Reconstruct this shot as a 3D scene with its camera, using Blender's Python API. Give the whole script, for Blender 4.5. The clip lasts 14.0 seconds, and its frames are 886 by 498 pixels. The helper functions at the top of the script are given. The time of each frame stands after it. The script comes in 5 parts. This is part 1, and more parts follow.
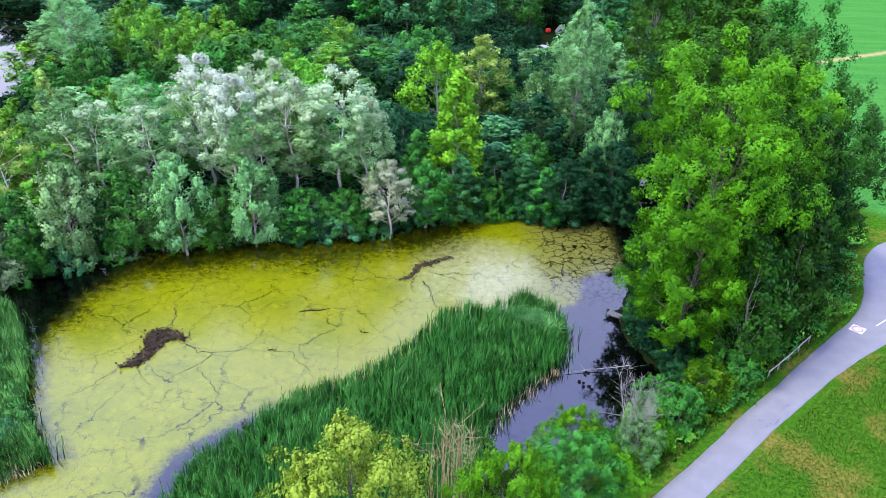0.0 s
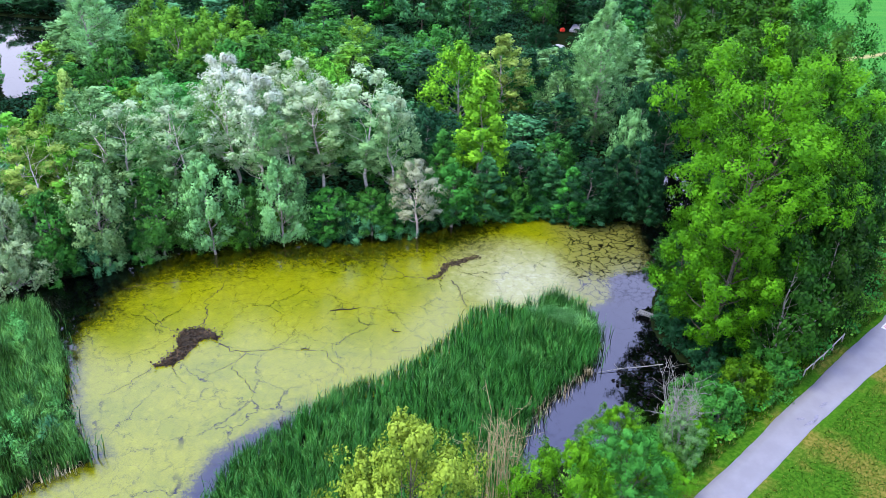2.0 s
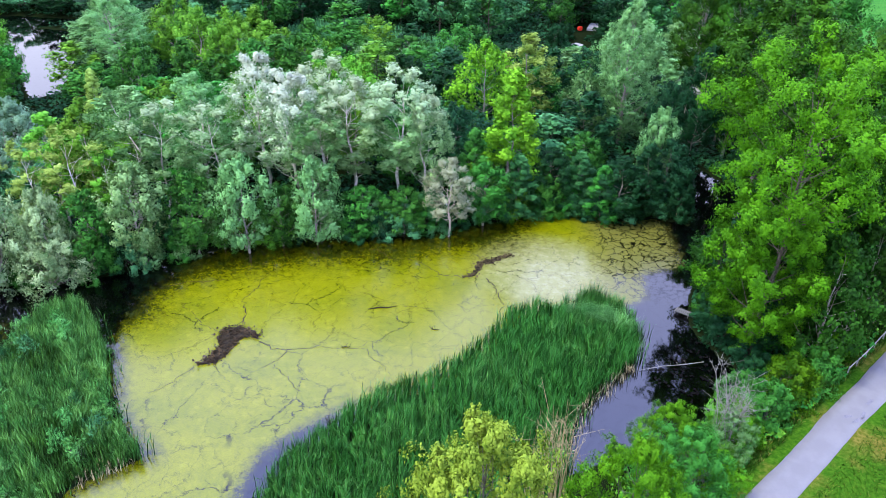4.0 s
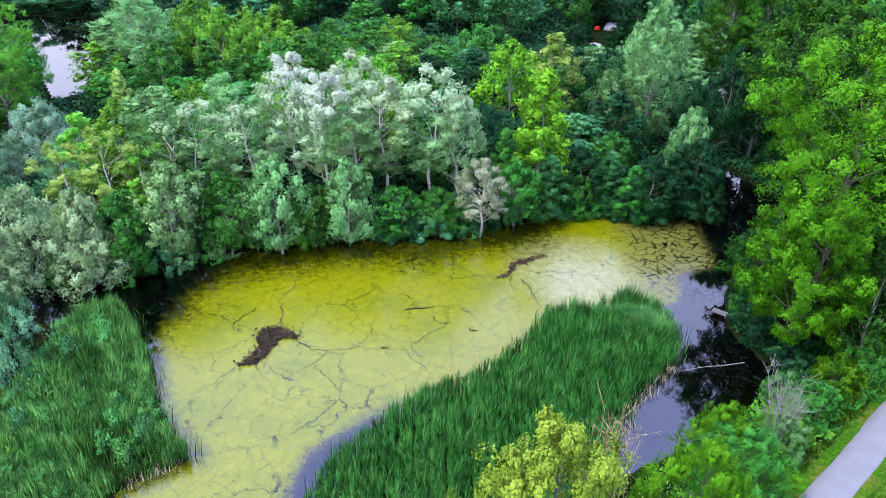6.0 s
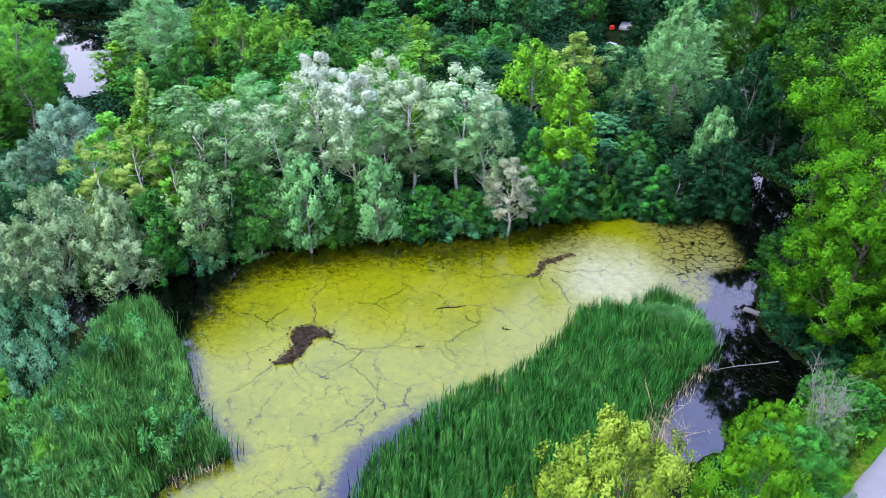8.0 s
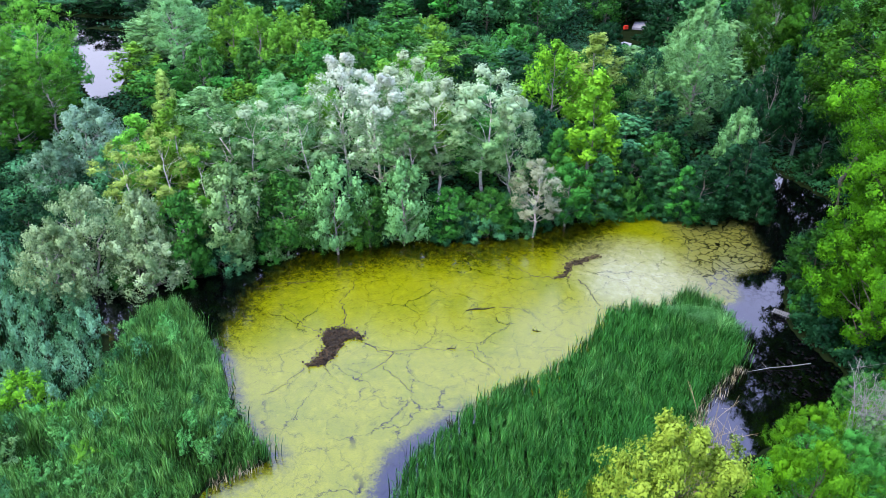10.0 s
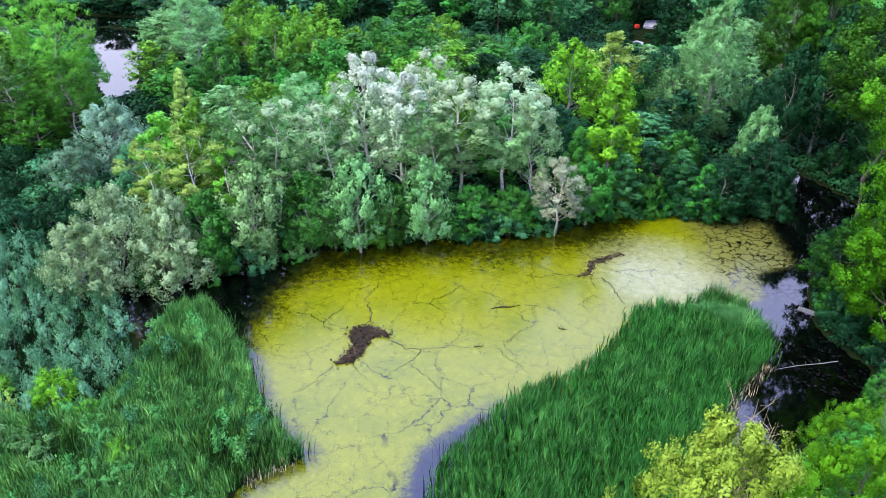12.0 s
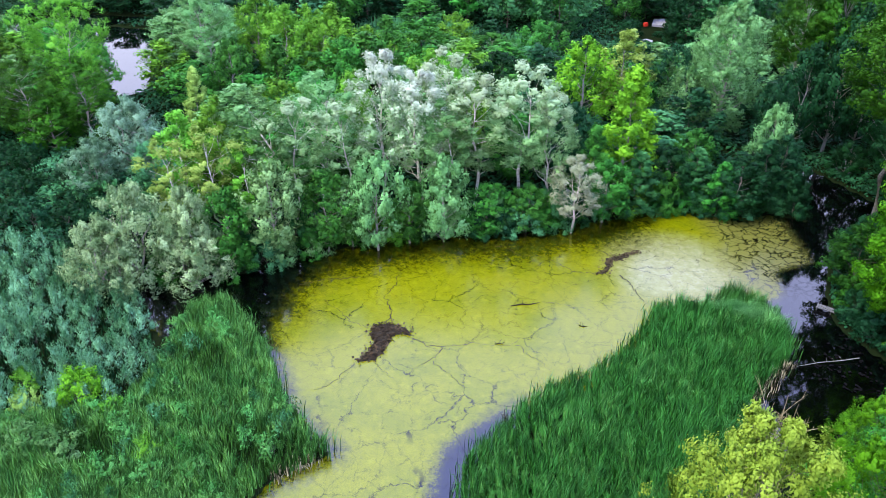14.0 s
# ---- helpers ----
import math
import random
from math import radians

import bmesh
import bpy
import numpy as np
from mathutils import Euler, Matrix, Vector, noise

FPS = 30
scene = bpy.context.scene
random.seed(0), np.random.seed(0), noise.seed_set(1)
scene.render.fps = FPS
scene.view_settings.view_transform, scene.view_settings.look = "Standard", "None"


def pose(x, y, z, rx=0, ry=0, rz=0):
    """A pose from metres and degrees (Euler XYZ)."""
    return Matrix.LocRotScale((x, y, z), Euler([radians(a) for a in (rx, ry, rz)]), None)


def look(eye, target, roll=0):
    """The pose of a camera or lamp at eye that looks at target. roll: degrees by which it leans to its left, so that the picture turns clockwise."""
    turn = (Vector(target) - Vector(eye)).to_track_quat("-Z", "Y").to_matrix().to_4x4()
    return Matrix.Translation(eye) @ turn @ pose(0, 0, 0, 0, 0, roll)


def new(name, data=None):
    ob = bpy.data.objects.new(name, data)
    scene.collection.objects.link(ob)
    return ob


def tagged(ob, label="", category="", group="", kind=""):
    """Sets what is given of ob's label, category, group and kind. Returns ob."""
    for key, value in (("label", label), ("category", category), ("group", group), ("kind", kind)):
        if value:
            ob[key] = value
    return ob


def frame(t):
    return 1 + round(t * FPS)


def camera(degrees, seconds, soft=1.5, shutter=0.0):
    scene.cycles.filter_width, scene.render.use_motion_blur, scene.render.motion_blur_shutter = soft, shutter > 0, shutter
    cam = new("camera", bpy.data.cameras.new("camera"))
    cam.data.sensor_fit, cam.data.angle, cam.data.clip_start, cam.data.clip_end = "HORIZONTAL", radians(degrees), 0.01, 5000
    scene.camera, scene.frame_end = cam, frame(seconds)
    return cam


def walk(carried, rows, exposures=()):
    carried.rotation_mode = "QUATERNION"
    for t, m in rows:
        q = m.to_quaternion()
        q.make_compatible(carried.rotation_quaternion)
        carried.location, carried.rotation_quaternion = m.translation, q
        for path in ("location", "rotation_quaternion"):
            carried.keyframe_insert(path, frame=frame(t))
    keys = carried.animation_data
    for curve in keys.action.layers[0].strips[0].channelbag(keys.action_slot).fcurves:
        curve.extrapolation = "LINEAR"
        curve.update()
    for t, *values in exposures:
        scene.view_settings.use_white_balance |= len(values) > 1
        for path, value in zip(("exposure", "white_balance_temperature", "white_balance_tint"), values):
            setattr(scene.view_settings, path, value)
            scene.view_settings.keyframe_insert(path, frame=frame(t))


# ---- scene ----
cam = camera(61.3, 14.0, soft=0.4)
METRES, EYE, TILT, LEAN, TURN = 24.0, 51.5, -30.6, -1.64, 0.0
ROWS = [
    (0.0, 0.0, 0.0, 0.0, -0.0, 0.0, 0.0),
    (0.5, -0.029, 0.0008, -0.0007, 0.04, -0.01, 0.01),
    (1.0, -0.0634, 0.0002, -0.0009, 0.05, -0.02, 0.03),
    (1.5, -0.1005, -0.0023, -0.0018, 0.09, -0.02, 0.04),
    (2.0, -0.141, -0.0037, -0.0035, 0.13, -0.01, 0.05),
    (2.5, -0.1832, -0.0057, -0.0062, 0.17, -0.02, 0.07),
    (3.0, -0.2271, -0.0083, -0.0103, 0.21, -0.03, 0.09),
    (5.5, -0.4453, -0.009, -0.0052, 0.38, -0.09, 0.15),
    (6.0, -0.4874, -0.0073, -0.0034, 0.41, -0.09, 0.15),
    (6.5, -0.5277, -0.0074, -0.0002, 0.43, -0.11, 0.16),
    (7.0, -0.5644, -0.01, 0.0004, 0.46, -0.12, 0.17),
    (7.5, -0.5995, -0.0133, -0.0016, 0.5, -0.13, 0.15),
    (8.0, -0.6361, -0.0155, -0.0042, 0.53, -0.14, 0.16),
    (10.5, -0.811, -0.0178, 0.0133, 0.58, -0.25, 0.17),
    (11.0, -0.8438, -0.0193, 0.0112, 0.57, -0.24, 0.18),
    (11.5, -0.8741, -0.0199, 0.009, 0.58, -0.28, 0.2),
    (12.0, -0.901, -0.0212, 0.0041, 0.59, -0.27, 0.19),
    (12.5, -0.9243, -0.0219, -0.0016, 0.6, -0.28, 0.2),
    (13.0, -0.9475, -0.0245, -0.0059, 0.59, -0.3, 0.22),
    (13.5, -0.9726, -0.0254, -0.006, 0.59, -0.31, 0.22),
    (14.0, -0.9954, -0.0259, -0.0032, 0.61, -0.34, 0.24),
]
walk(cam, [(t, pose(0, 0, EYE, TILT, LEAN, TURN) @ pose(METRES * x, METRES * y, METRES * z, 90 + pitch, roll, yaw)) for t, x, y, z, yaw, pitch, roll in ROWS])

# ---- world, sun, exposure ----
SUN_FROM = Vector((-0.42, -0.2, 0.88)).normalized()
world = bpy.data.worlds.new("world")
scene.world = world
world.use_nodes = True
wn = world.node_tree
sky = wn.nodes.new("ShaderNodeTexSky")
sky.sky_type = "NISHITA"
sky.sun_disc = False
sky.sun_elevation = math.asin(SUN_FROM.z)
sky.sun_rotation = math.atan2(SUN_FROM.x, SUN_FROM.y)
sky.dust_density = 3.0
sky.ozone_density = 2.0
# thin bright cloud over the whole sky, brightest overhead
towards = wn.nodes.new("ShaderNodeTexCoord")
facing = wn.nodes.new("ShaderNodeVectorMath")
facing.operation = "DOT_PRODUCT"
facing.inputs[1].default_value = (0.0, 0.0, 1.0)
wn.links.new(towards.outputs["Generated"], facing.inputs[0])
veil = wn.nodes.new("ShaderNodeMapRange")
for i, v in enumerate((0.1, 0.7, 11.0, 14.0)):
    veil.inputs[i + 1].default_value = v
wn.links.new(facing.outputs["Value"], veil.inputs[0])
cloud = wn.nodes.new("ShaderNodeVectorMath")
cloud.operation = "SCALE"
bluer = wn.nodes.new("ShaderNodeMix")
bluer.data_type = "RGBA"
bluer.inputs[6].default_value, bluer.inputs[7].default_value = (0.95, 0.97, 1.25, 1.0), (0.6, 0.73, 1.68, 1.0)
height = wn.nodes.new("ShaderNodeMapRange")
for i, v in enumerate((0.2, 0.8, 0.0, 1.0)):
    height.inputs[i + 1].default_value = v
wn.links.new(facing.outputs["Value"], height.inputs[0])
wn.links.new(height.outputs[0], bluer.inputs[0])
wn.links.new(bluer.outputs[2], cloud.inputs[0])
wn.links.new(veil.outputs[0], cloud.inputs["Scale"])
cover = wn.nodes.new("ShaderNodeMix")
cover.data_type = "RGBA"
cover.inputs[0].default_value = 0.8
wn.links.new(sky.outputs[0], cover.inputs[6])
wn.links.new(cloud.outputs[0], cover.inputs[7])
wn.links.new(cover.outputs[2], wn.nodes["Background"].inputs[0])
wn.nodes["Background"].inputs[1].default_value = 0.122
sun = new("sun", bpy.data.lights.new("sun", "SUN"))
sun.data.energy, sun.data.angle, sun.data.color = 2.5, radians(12), (1.0, 0.94, 0.76)
sun.matrix_world = look(SUN_FROM * 100, (0, 0, 0))
scene.view_settings.exposure = 1.12


# ---- materials ----
def material(name):
    m = bpy.data.materials.new(name)
    m.use_nodes = True
    n = m.node_tree.nodes
    return m, n, m.node_tree.links, n["Principled BSDF"]


def node(n, kind, **values):
    made = n.new(kind)
    for key, value in values.items():
        made.inputs[key.replace("_", " ")].default_value = value
    return made


def mix_colour(n, l, fac, a, b, blend="MIX"):
    m = n.new("ShaderNodeMix")
    m.data_type, m.blend_type = "RGBA", blend
    for socket, value in ((m.inputs[0], fac), (m.inputs[6], a), (m.inputs[7], b)):
        if isinstance(value, bpy.types.NodeSocket):
            l.new(value, socket)
        else:
            socket.default_value = value if isinstance(value, (int, float)) else (*value, 1.0)
    return m.outputs[2]


def maths(n, l, op, a, b=0.0, c=0.0):
    m = n.new("ShaderNodeMath")
    m.operation = op
    for i, value in enumerate((a, b, c)):
        if isinstance(value, bpy.types.NodeSocket):
            l.new(value, m.inputs[i])
        else:
            m.inputs[i].default_value = value
    return m.outputs[0]


def span(n, l, value, a, b, lo=0.0, hi=1.0):
    m = n.new("ShaderNodeMapRange")
    m.interpolation_type = "SMOOTHSTEP"
    l.new(value, m.inputs[0])
    for i, v in enumerate((a, b, lo, hi)):
        m.inputs[i + 1].default_value = v
    return m.outputs[0]


def bump(n, l, p, height, strength, distance=0.02):
    b = node(n, "ShaderNodeBump", Strength=strength, Distance=distance)
    l.new(height, b.inputs["Height"])
    l.new(b.outputs[0], p.inputs["Normal"])


def leaf_material(name, dark, light, glow=0.3, rough=0.6, tips=None, crest=None):
    """Leaves: tone by leaf, by clump and by tree, with light that passes through them."""
    m, n, l, p = material(name)
    info, geo, where = n.new("ShaderNodeObjectInfo"), n.new("ShaderNodeNewGeometry"), n.new("ShaderNodeTexCoord")
    clumps = node(n, "ShaderNodeTexNoise", Scale=0.55, Detail=2.0)
    l.new(where.outputs["Object"], clumps.inputs["Vector"])
    fac = maths(n, l, "MULTIPLY_ADD", geo.outputs["Random Per Island"], 0.26, maths(n, l, "MULTIPLY", clumps.outputs[0], 1.5))
    fac = maths(n, l, "ADD", fac, maths(n, l, "MULTIPLY_ADD", info.outputs["Random"], 0.4, -0.59))
    fac = span(n, l, fac, 0.0, 1.0)
    colour = mix_colour(n, l, fac, dark, light)
    if tips:
        colour = mix_colour(n, l, span(n, l, geo.outputs["Random Per Island"], 0.82, 0.9), colour, tips)
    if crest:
        # paler leaf colour towards the top of the tree
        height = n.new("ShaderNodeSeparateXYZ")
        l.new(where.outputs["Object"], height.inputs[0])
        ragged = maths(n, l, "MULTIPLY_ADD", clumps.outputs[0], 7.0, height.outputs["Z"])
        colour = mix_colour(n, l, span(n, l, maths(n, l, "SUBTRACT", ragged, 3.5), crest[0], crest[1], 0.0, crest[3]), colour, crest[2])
    hue = n.new("ShaderNodeHueSaturation")
    l.new(maths(n, l, "MULTIPLY_ADD", info.outputs["Random"], 0.03, 0.485), hue.inputs["Hue"])
    l.new(colour, hue.inputs["Color"])
    colour = hue.outputs[0]
    l.new(colour, p.inputs["Base Color"])
    p.inputs["Roughness"].default_value = rough
    p.inputs["Specular IOR Level"].default_value = 0.08
    through_leaf = n.new("ShaderNodeBsdfTranslucent")
    l.new(mix_colour(n, l, 0.3, colour, light), through_leaf.inputs[0])
    both = n.new("ShaderNodeMixShader")
    both.inputs[0].default_value = glow
    l.new(p.outputs[0], both.inputs[1])
    l.new(through_leaf.outputs[0], both.inputs[2])
    l.new(both.outputs[0], n["Material Output"].inputs[0])
    return m


def bark_material(name, dark, light, scale=6.0):
    m, n, l, p = material(name)
    where = n.new("ShaderNodeTexCoord")
    grain = node(n, "ShaderNodeTexNoise", Scale=scale, Detail=6.0, Roughness=0.7)
    l.new(where.outputs["Object"], grain.inputs["Vector"])
    l.new(mix_colour(n, l, span(n, l, grain.outputs[0], 0.35, 0.65), dark, light), p.inputs["Base Color"])
    p.inputs["Roughness"].default_value = 0.9
    bump(n, l, p, grain.outputs[0], 0.6, 0.05)
    return m


LEAF = {
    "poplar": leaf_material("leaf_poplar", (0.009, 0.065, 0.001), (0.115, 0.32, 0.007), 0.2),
    # the poplar leaf again, with shade darkened into its colour
    "poplar_shade": leaf_material("leaf_poplar_shaded", (0.003, 0.024, 0.0018), (0.033, 0.14, 0.011), 0.16),
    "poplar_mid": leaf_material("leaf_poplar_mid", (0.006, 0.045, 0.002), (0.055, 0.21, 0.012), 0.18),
    "green": leaf_material("leaf_green", (0.0066, 0.06, 0.0075), (0.07, 0.29, 0.036), 0.16),
    "fresh": leaf_material("leaf_fresh", (0.025, 0.125, 0.006), (0.18, 0.46, 0.04), 0.18),
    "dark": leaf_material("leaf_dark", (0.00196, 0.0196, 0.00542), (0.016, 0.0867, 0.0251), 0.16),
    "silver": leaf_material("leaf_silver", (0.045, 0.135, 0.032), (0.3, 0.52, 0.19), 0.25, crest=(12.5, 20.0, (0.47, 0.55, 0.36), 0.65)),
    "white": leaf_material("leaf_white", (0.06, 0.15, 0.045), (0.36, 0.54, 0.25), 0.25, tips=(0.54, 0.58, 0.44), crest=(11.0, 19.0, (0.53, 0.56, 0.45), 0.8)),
    "sage": leaf_material("leaf_sage", (0.026, 0.11, 0.022), (0.23, 0.48, 0.16), 0.25),
    "willow": leaf_material("leaf_willow", (0.065, 0.15, 0.048), (0.42, 0.6, 0.28), 0.25),
    "blue": leaf_material("leaf_blue_green", (0.0106, 0.0702, 0.0236), (0.0915, 0.312, 0.101), 0.16),
    "yellow": leaf_material("leaf_yellow_green", (0.085, 0.18, 0.02), (0.39, 0.58, 0.12), 0.22),
    "lemon": leaf_material("leaf_lemon_green", (0.04, 0.18, 0.008), (0.22, 0.56, 0.025), 0.2),
    "mist": leaf_material("leaf_mist_green", (0.045, 0.12, 0.055), (0.28, 0.48, 0.29), 0.25),
    "oak": leaf_material("leaf_oak", (0.06, 0.13, 0.007), (0.29, 0.39, 0.04), 0.22),
    "pale": leaf_material("leaf_pale", (0.12, 0.17, 0.08), (0.42, 0.46, 0.28), 0.22),
    "reed": leaf_material("blade_reed", (0.008, 0.05, 0.007), (0.052, 0.2, 0.03), 0.12, 0.5),
    "reed_light": leaf_material("blade_reed_light", (0.022, 0.14, 0.025), (0.16, 0.46, 0.11), 0.14, 0.5),
    "tuft": leaf_material("blade_tuft", (0.02, 0.105, 0.04), (0.25, 0.56, 0.27), 0.2, 0.6),
    "straw": leaf_material("blade_straw", (0.2, 0.18, 0.1), (0.42, 0.4, 0.26), 0.16, 0.7),
    "grass": leaf_material("blade_grass", (0.0192, 0.0768, 0.0032), (0.064, 0.166, 0.00896), 0.24, 0.6, tips=(0.208, 0.208, 0.04)),
}
BARK_PALE = bark_material("bark_pale", (0.2, 0.18, 0.14), (0.62, 0.58, 0.5), 4.0)
BARK_BROWN = bark_material("bark_brown", (0.035, 0.03, 0.022), (0.11, 0.1, 0.075))
BARK_GREY = bark_material("bark_grey", (0.14, 0.13, 0.11), (0.34, 0.31, 0.27))
DEADWOOD = bark_material("dead_wood", (0.09, 0.09, 0.075), (0.22, 0.22, 0.185))
WEATHERED = bark_material("weathered_wood", (0.06, 0.06, 0.058), (0.14, 0.14, 0.135), 9.0)


def ground_material():
    """Grass, forest soil and mud, as the vertices' cover says."""
    m, n, l, p = material("ground")
    where = n.new("ShaderNodeNewGeometry")
    fine = node(n, "ShaderNodeTexNoise", Scale=2.6, Detail=8.0, Roughness=0.7)
    wide = node(n, "ShaderNodeTexNoise", Scale=0.16, Detail=5.0, Roughness=0.6)
    for t in (fine, wide):
        l.new(where.outputs["Position"], t.inputs["Vector"])
    grass = mix_colour(n, l, span(n, l, fine.outputs[0], 0.35, 0.68), (0.016, 0.065, 0.004), (0.048, 0.12, 0.008))
    dry = mix_colour(n, l, span(n, l, fine.outputs[0], 0.4, 0.6), (0.075, 0.08, 0.01), (0.17, 0.125, 0.03))
    grass = mix_colour(n, l, maths(n, l, "MULTIPLY", span(n, l, wide.outputs[0], 0.5, 0.68), 0.75), grass, dry)
    rows = n.new("ShaderNodeMapping")
    rows.inputs["Rotation"].default_value = (0, 0, 0.45)
    rows.inputs["Scale"].default_value = (0.05, 0.7, 1.0)
    l.new(where.outputs["Position"], rows.inputs[0])
    mown = node(n, "ShaderNodeTexNoise", Scale=1.0, Detail=4.0)
    l.new(rows.outputs[0], mown.inputs["Vector"])
    field = mix_colour(n, l, span(n, l, fine.outputs[0], 0.3, 0.7), (0.018, 0.1, 0.016), (0.045, 0.17, 0.03))
    # soil colour is lowered to hold the shade under the trees
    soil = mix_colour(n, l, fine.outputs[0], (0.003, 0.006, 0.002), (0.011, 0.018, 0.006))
    kinds = n.new("ShaderNodeVertexColor")
    kinds.layer_name = "kinds"
    split = n.new("ShaderNodeSeparateColor")
    l.new(kinds.outputs[0], split.inputs[0])
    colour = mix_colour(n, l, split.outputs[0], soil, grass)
    colour = mix_colour(n, l, split.outputs[1], colour, field)
    field = mix_colour(n, l, span(n, l, mown.outputs[0], 0.35, 0.7, 0.0, 0.35), field, (0.075, 0.2, 0.03))
    colour = mix_colour(n, l, split.outputs[1], colour, field)
    straw = mix_colour(n, l, fine.outputs[0], (0.17, 0.15, 0.06), (0.3, 0.26, 0.11))
    colour = mix_colour(n, l, split.outputs[2], colour, straw)
    l.new(colour, p.inputs["Base Color"])
    p.inputs["Roughness"].default_value = 0.95
    p.inputs["Specular IOR Level"].default_value = 0.0
    bump(n, l, p, fine.outputs[0], 0.8, 0.12)
    return m


def water_material():
    """Dark water with a skin of duckweed, torn by branching cracks, where the vertices' cover says so."""
    m, n, l, p = material("pond_water")
    where = n.new("ShaderNodeNewGeometry")
    warp = node(n, "ShaderNodeTexNoise", Scale=0.5, Detail=8.0, Roughness=0.72)
    l.new(where.outputs["Position"], warp.inputs["Vector"])
    shift = n.new("ShaderNodeVectorMath")
    shift.operation = "MULTIPLY_ADD"
    l.new(warp.outputs["Color"], shift.inputs[0])
    shift.inputs[1].default_value = (3.4, 3.4, 0.0)
    l.new(where.outputs["Position"], shift.inputs[2])
    lines = []
    for scale, width in ((0.13, 0.009), (0.4, 0.016), (0.21, 0.009), (0.9, 0.02)):
        v = n.new("ShaderNodeTexVoronoi")
        v.feature = "DISTANCE_TO_EDGE"
        v.inputs["Scale"].default_value = scale
        l.new(shift.outputs[0], v.inputs["Vector"])
        lines.append(span(n, l, v.outputs["Distance"], width * 0.25, width, 1.0, 0.0))
    patchy = node(n, "ShaderNodeTexNoise", Scale=0.12, Detail=3.0)
    l.new(where.outputs["Position"], patchy.inputs["Vector"])
    crack = maths(n, l, "MULTIPLY", lines[0], span(n, l, patchy.outputs[0], 0.42, 0.6))
    small = maths(n, l, "MULTIPLY", lines[1], span(n, l, patchy.outputs[0], 0.42, 0.58, 0.5, 0.0))
    cover, torn = n.new("ShaderNodeAttribute"), n.new("ShaderNodeAttribute")
    cover.attribute_name, torn.attribute_name = "cover", "torn"
    hair = maths(n, l, "MULTIPLY", lines[3], span(n, l, patchy.outputs[0], 0.5, 0.62, 0.08, 0.45))
    thin = maths(n, l, "MULTIPLY", lines[2], span(n, l, warp.outputs[0], 0.42, 0.56, 0.15, 0.75))
    crack = maths(n, l, "MULTIPLY", maths(n, l, "MAXIMUM", maths(n, l, "MAXIMUM", crack, small), maths(n, l, "MAXIMUM", thin, hair)), 0.97)
    wide = n.new("ShaderNodeTexVoronoi")
    wide.feature = "DISTANCE_TO_EDGE"
    wide.inputs["Scale"].default_value = 0.7
    l.new(shift.outputs[0], wide.inputs["Vector"])
    crack = maths(n, l, "MAXIMUM", crack, maths(n, l, "MULTIPLY", span(n, l, wide.outputs["Distance"], 0.01, 0.06, 1.0, 0.0), torn.outputs["Fac"]))
    ragged = node(n, "ShaderNodeTexNoise", Scale=1.2, Detail=6.0, Roughness=0.7)
    l.new(where.outputs["Position"], ragged.inputs["Vector"])
    fleck = node(n, "ShaderNodeTexNoise", Scale=4.5, Detail=4.0, Roughness=0.7)
    l.new(where.outputs["Position"], fleck.inputs["Vector"])
    mask = span(n, l, maths(n, l, "ADD", cover.outputs["Fac"], maths(n, l, "MULTIPLY_ADD", ragged.outputs[0], 0.9, maths(n, l, "MULTIPLY_ADD", fleck.outputs[0], 0.7, -0.8))), 0.12, 0.9)
    mask = maths(n, l, "MULTIPLY", mask, maths(n, l, "SUBTRACT", 1.0, crack))
    speck = node(n, "ShaderNodeTexNoise", Scale=7.0, Detail=6.0, Roughness=0.75)
    l.new(where.outputs["Position"], speck.inputs["Vector"])
    weed = mix_colour(n, l, span(n, l, speck.outputs[0], 0.3, 0.7), (0.1, 0.114, 0.0003), (0.165, 0.175, 0.0005))
    weed = mix_colour(n, l, span(n, l, patchy.outputs[0], 0.4, 0.7, 0.0, 0.5), weed, (0.08, 0.105, 0.001))
    blot = node(n, "ShaderNodeTexNoise", Scale=0.9, Detail=6.0, Roughness=0.7)
    l.new(where.outputs["Position"], blot.inputs["Vector"])
    weed = mix_colour(n, l, span(n, l, blot.outputs[0], 0.52, 0.75, 0.0, 0.55), weed, (0.068, 0.08, 0.003))
    weed = mix_colour(n, l, span(n, l, blot.outputs[0], 0.48, 0.3, 0.0, 0.5), weed, (0.195, 0.2, 0.005))
    # the sky's mirrored glare is painted here as a paler weed colour
    lightened = n.new("ShaderNodeAttribute")
    lightened.attribute_name = "lightened"
    sky_sheen = maths(n, l, "MULTIPLY", lightened.outputs["Fac"], span(n, l, blot.outputs[0], 0.25, 0.6, 0.9, 0.45))
    weed = mix_colour(n, l, sky_sheen, weed, (0.24, 0.245, 0.12))
    weed = mix_colour(n, l, maths(n, l, "MULTIPLY", torn.outputs["Fac"], 0.7), weed, (0.1, 0.1, 0.03))
    l.new(mix_colour(n, l, mask, (0.0004, 0.0005, 0.0006), weed), p.inputs["Base Color"])
    l.new(maths(n, l, "MULTIPLY_ADD", mask, 0.2, 0.03), p.inputs["Roughness"])
    gloss = maths(n, l, "MULTIPLY_ADD", mask, -0.18, 1.7)
    l.new(maths(n, l, "SUBTRACT", gloss, maths(n, l, "MULTIPLY", crack, 0.25)), p.inputs["IOR"])
    ripple = node(n, "ShaderNodeTexNoise", Scale=1.5, Detail=3.0)
    l.new(where.outputs["Position"], ripple.inputs["Vector"])
    bump(n, l, p, ripple.outputs[0], 0.1, 0.02)
    return m


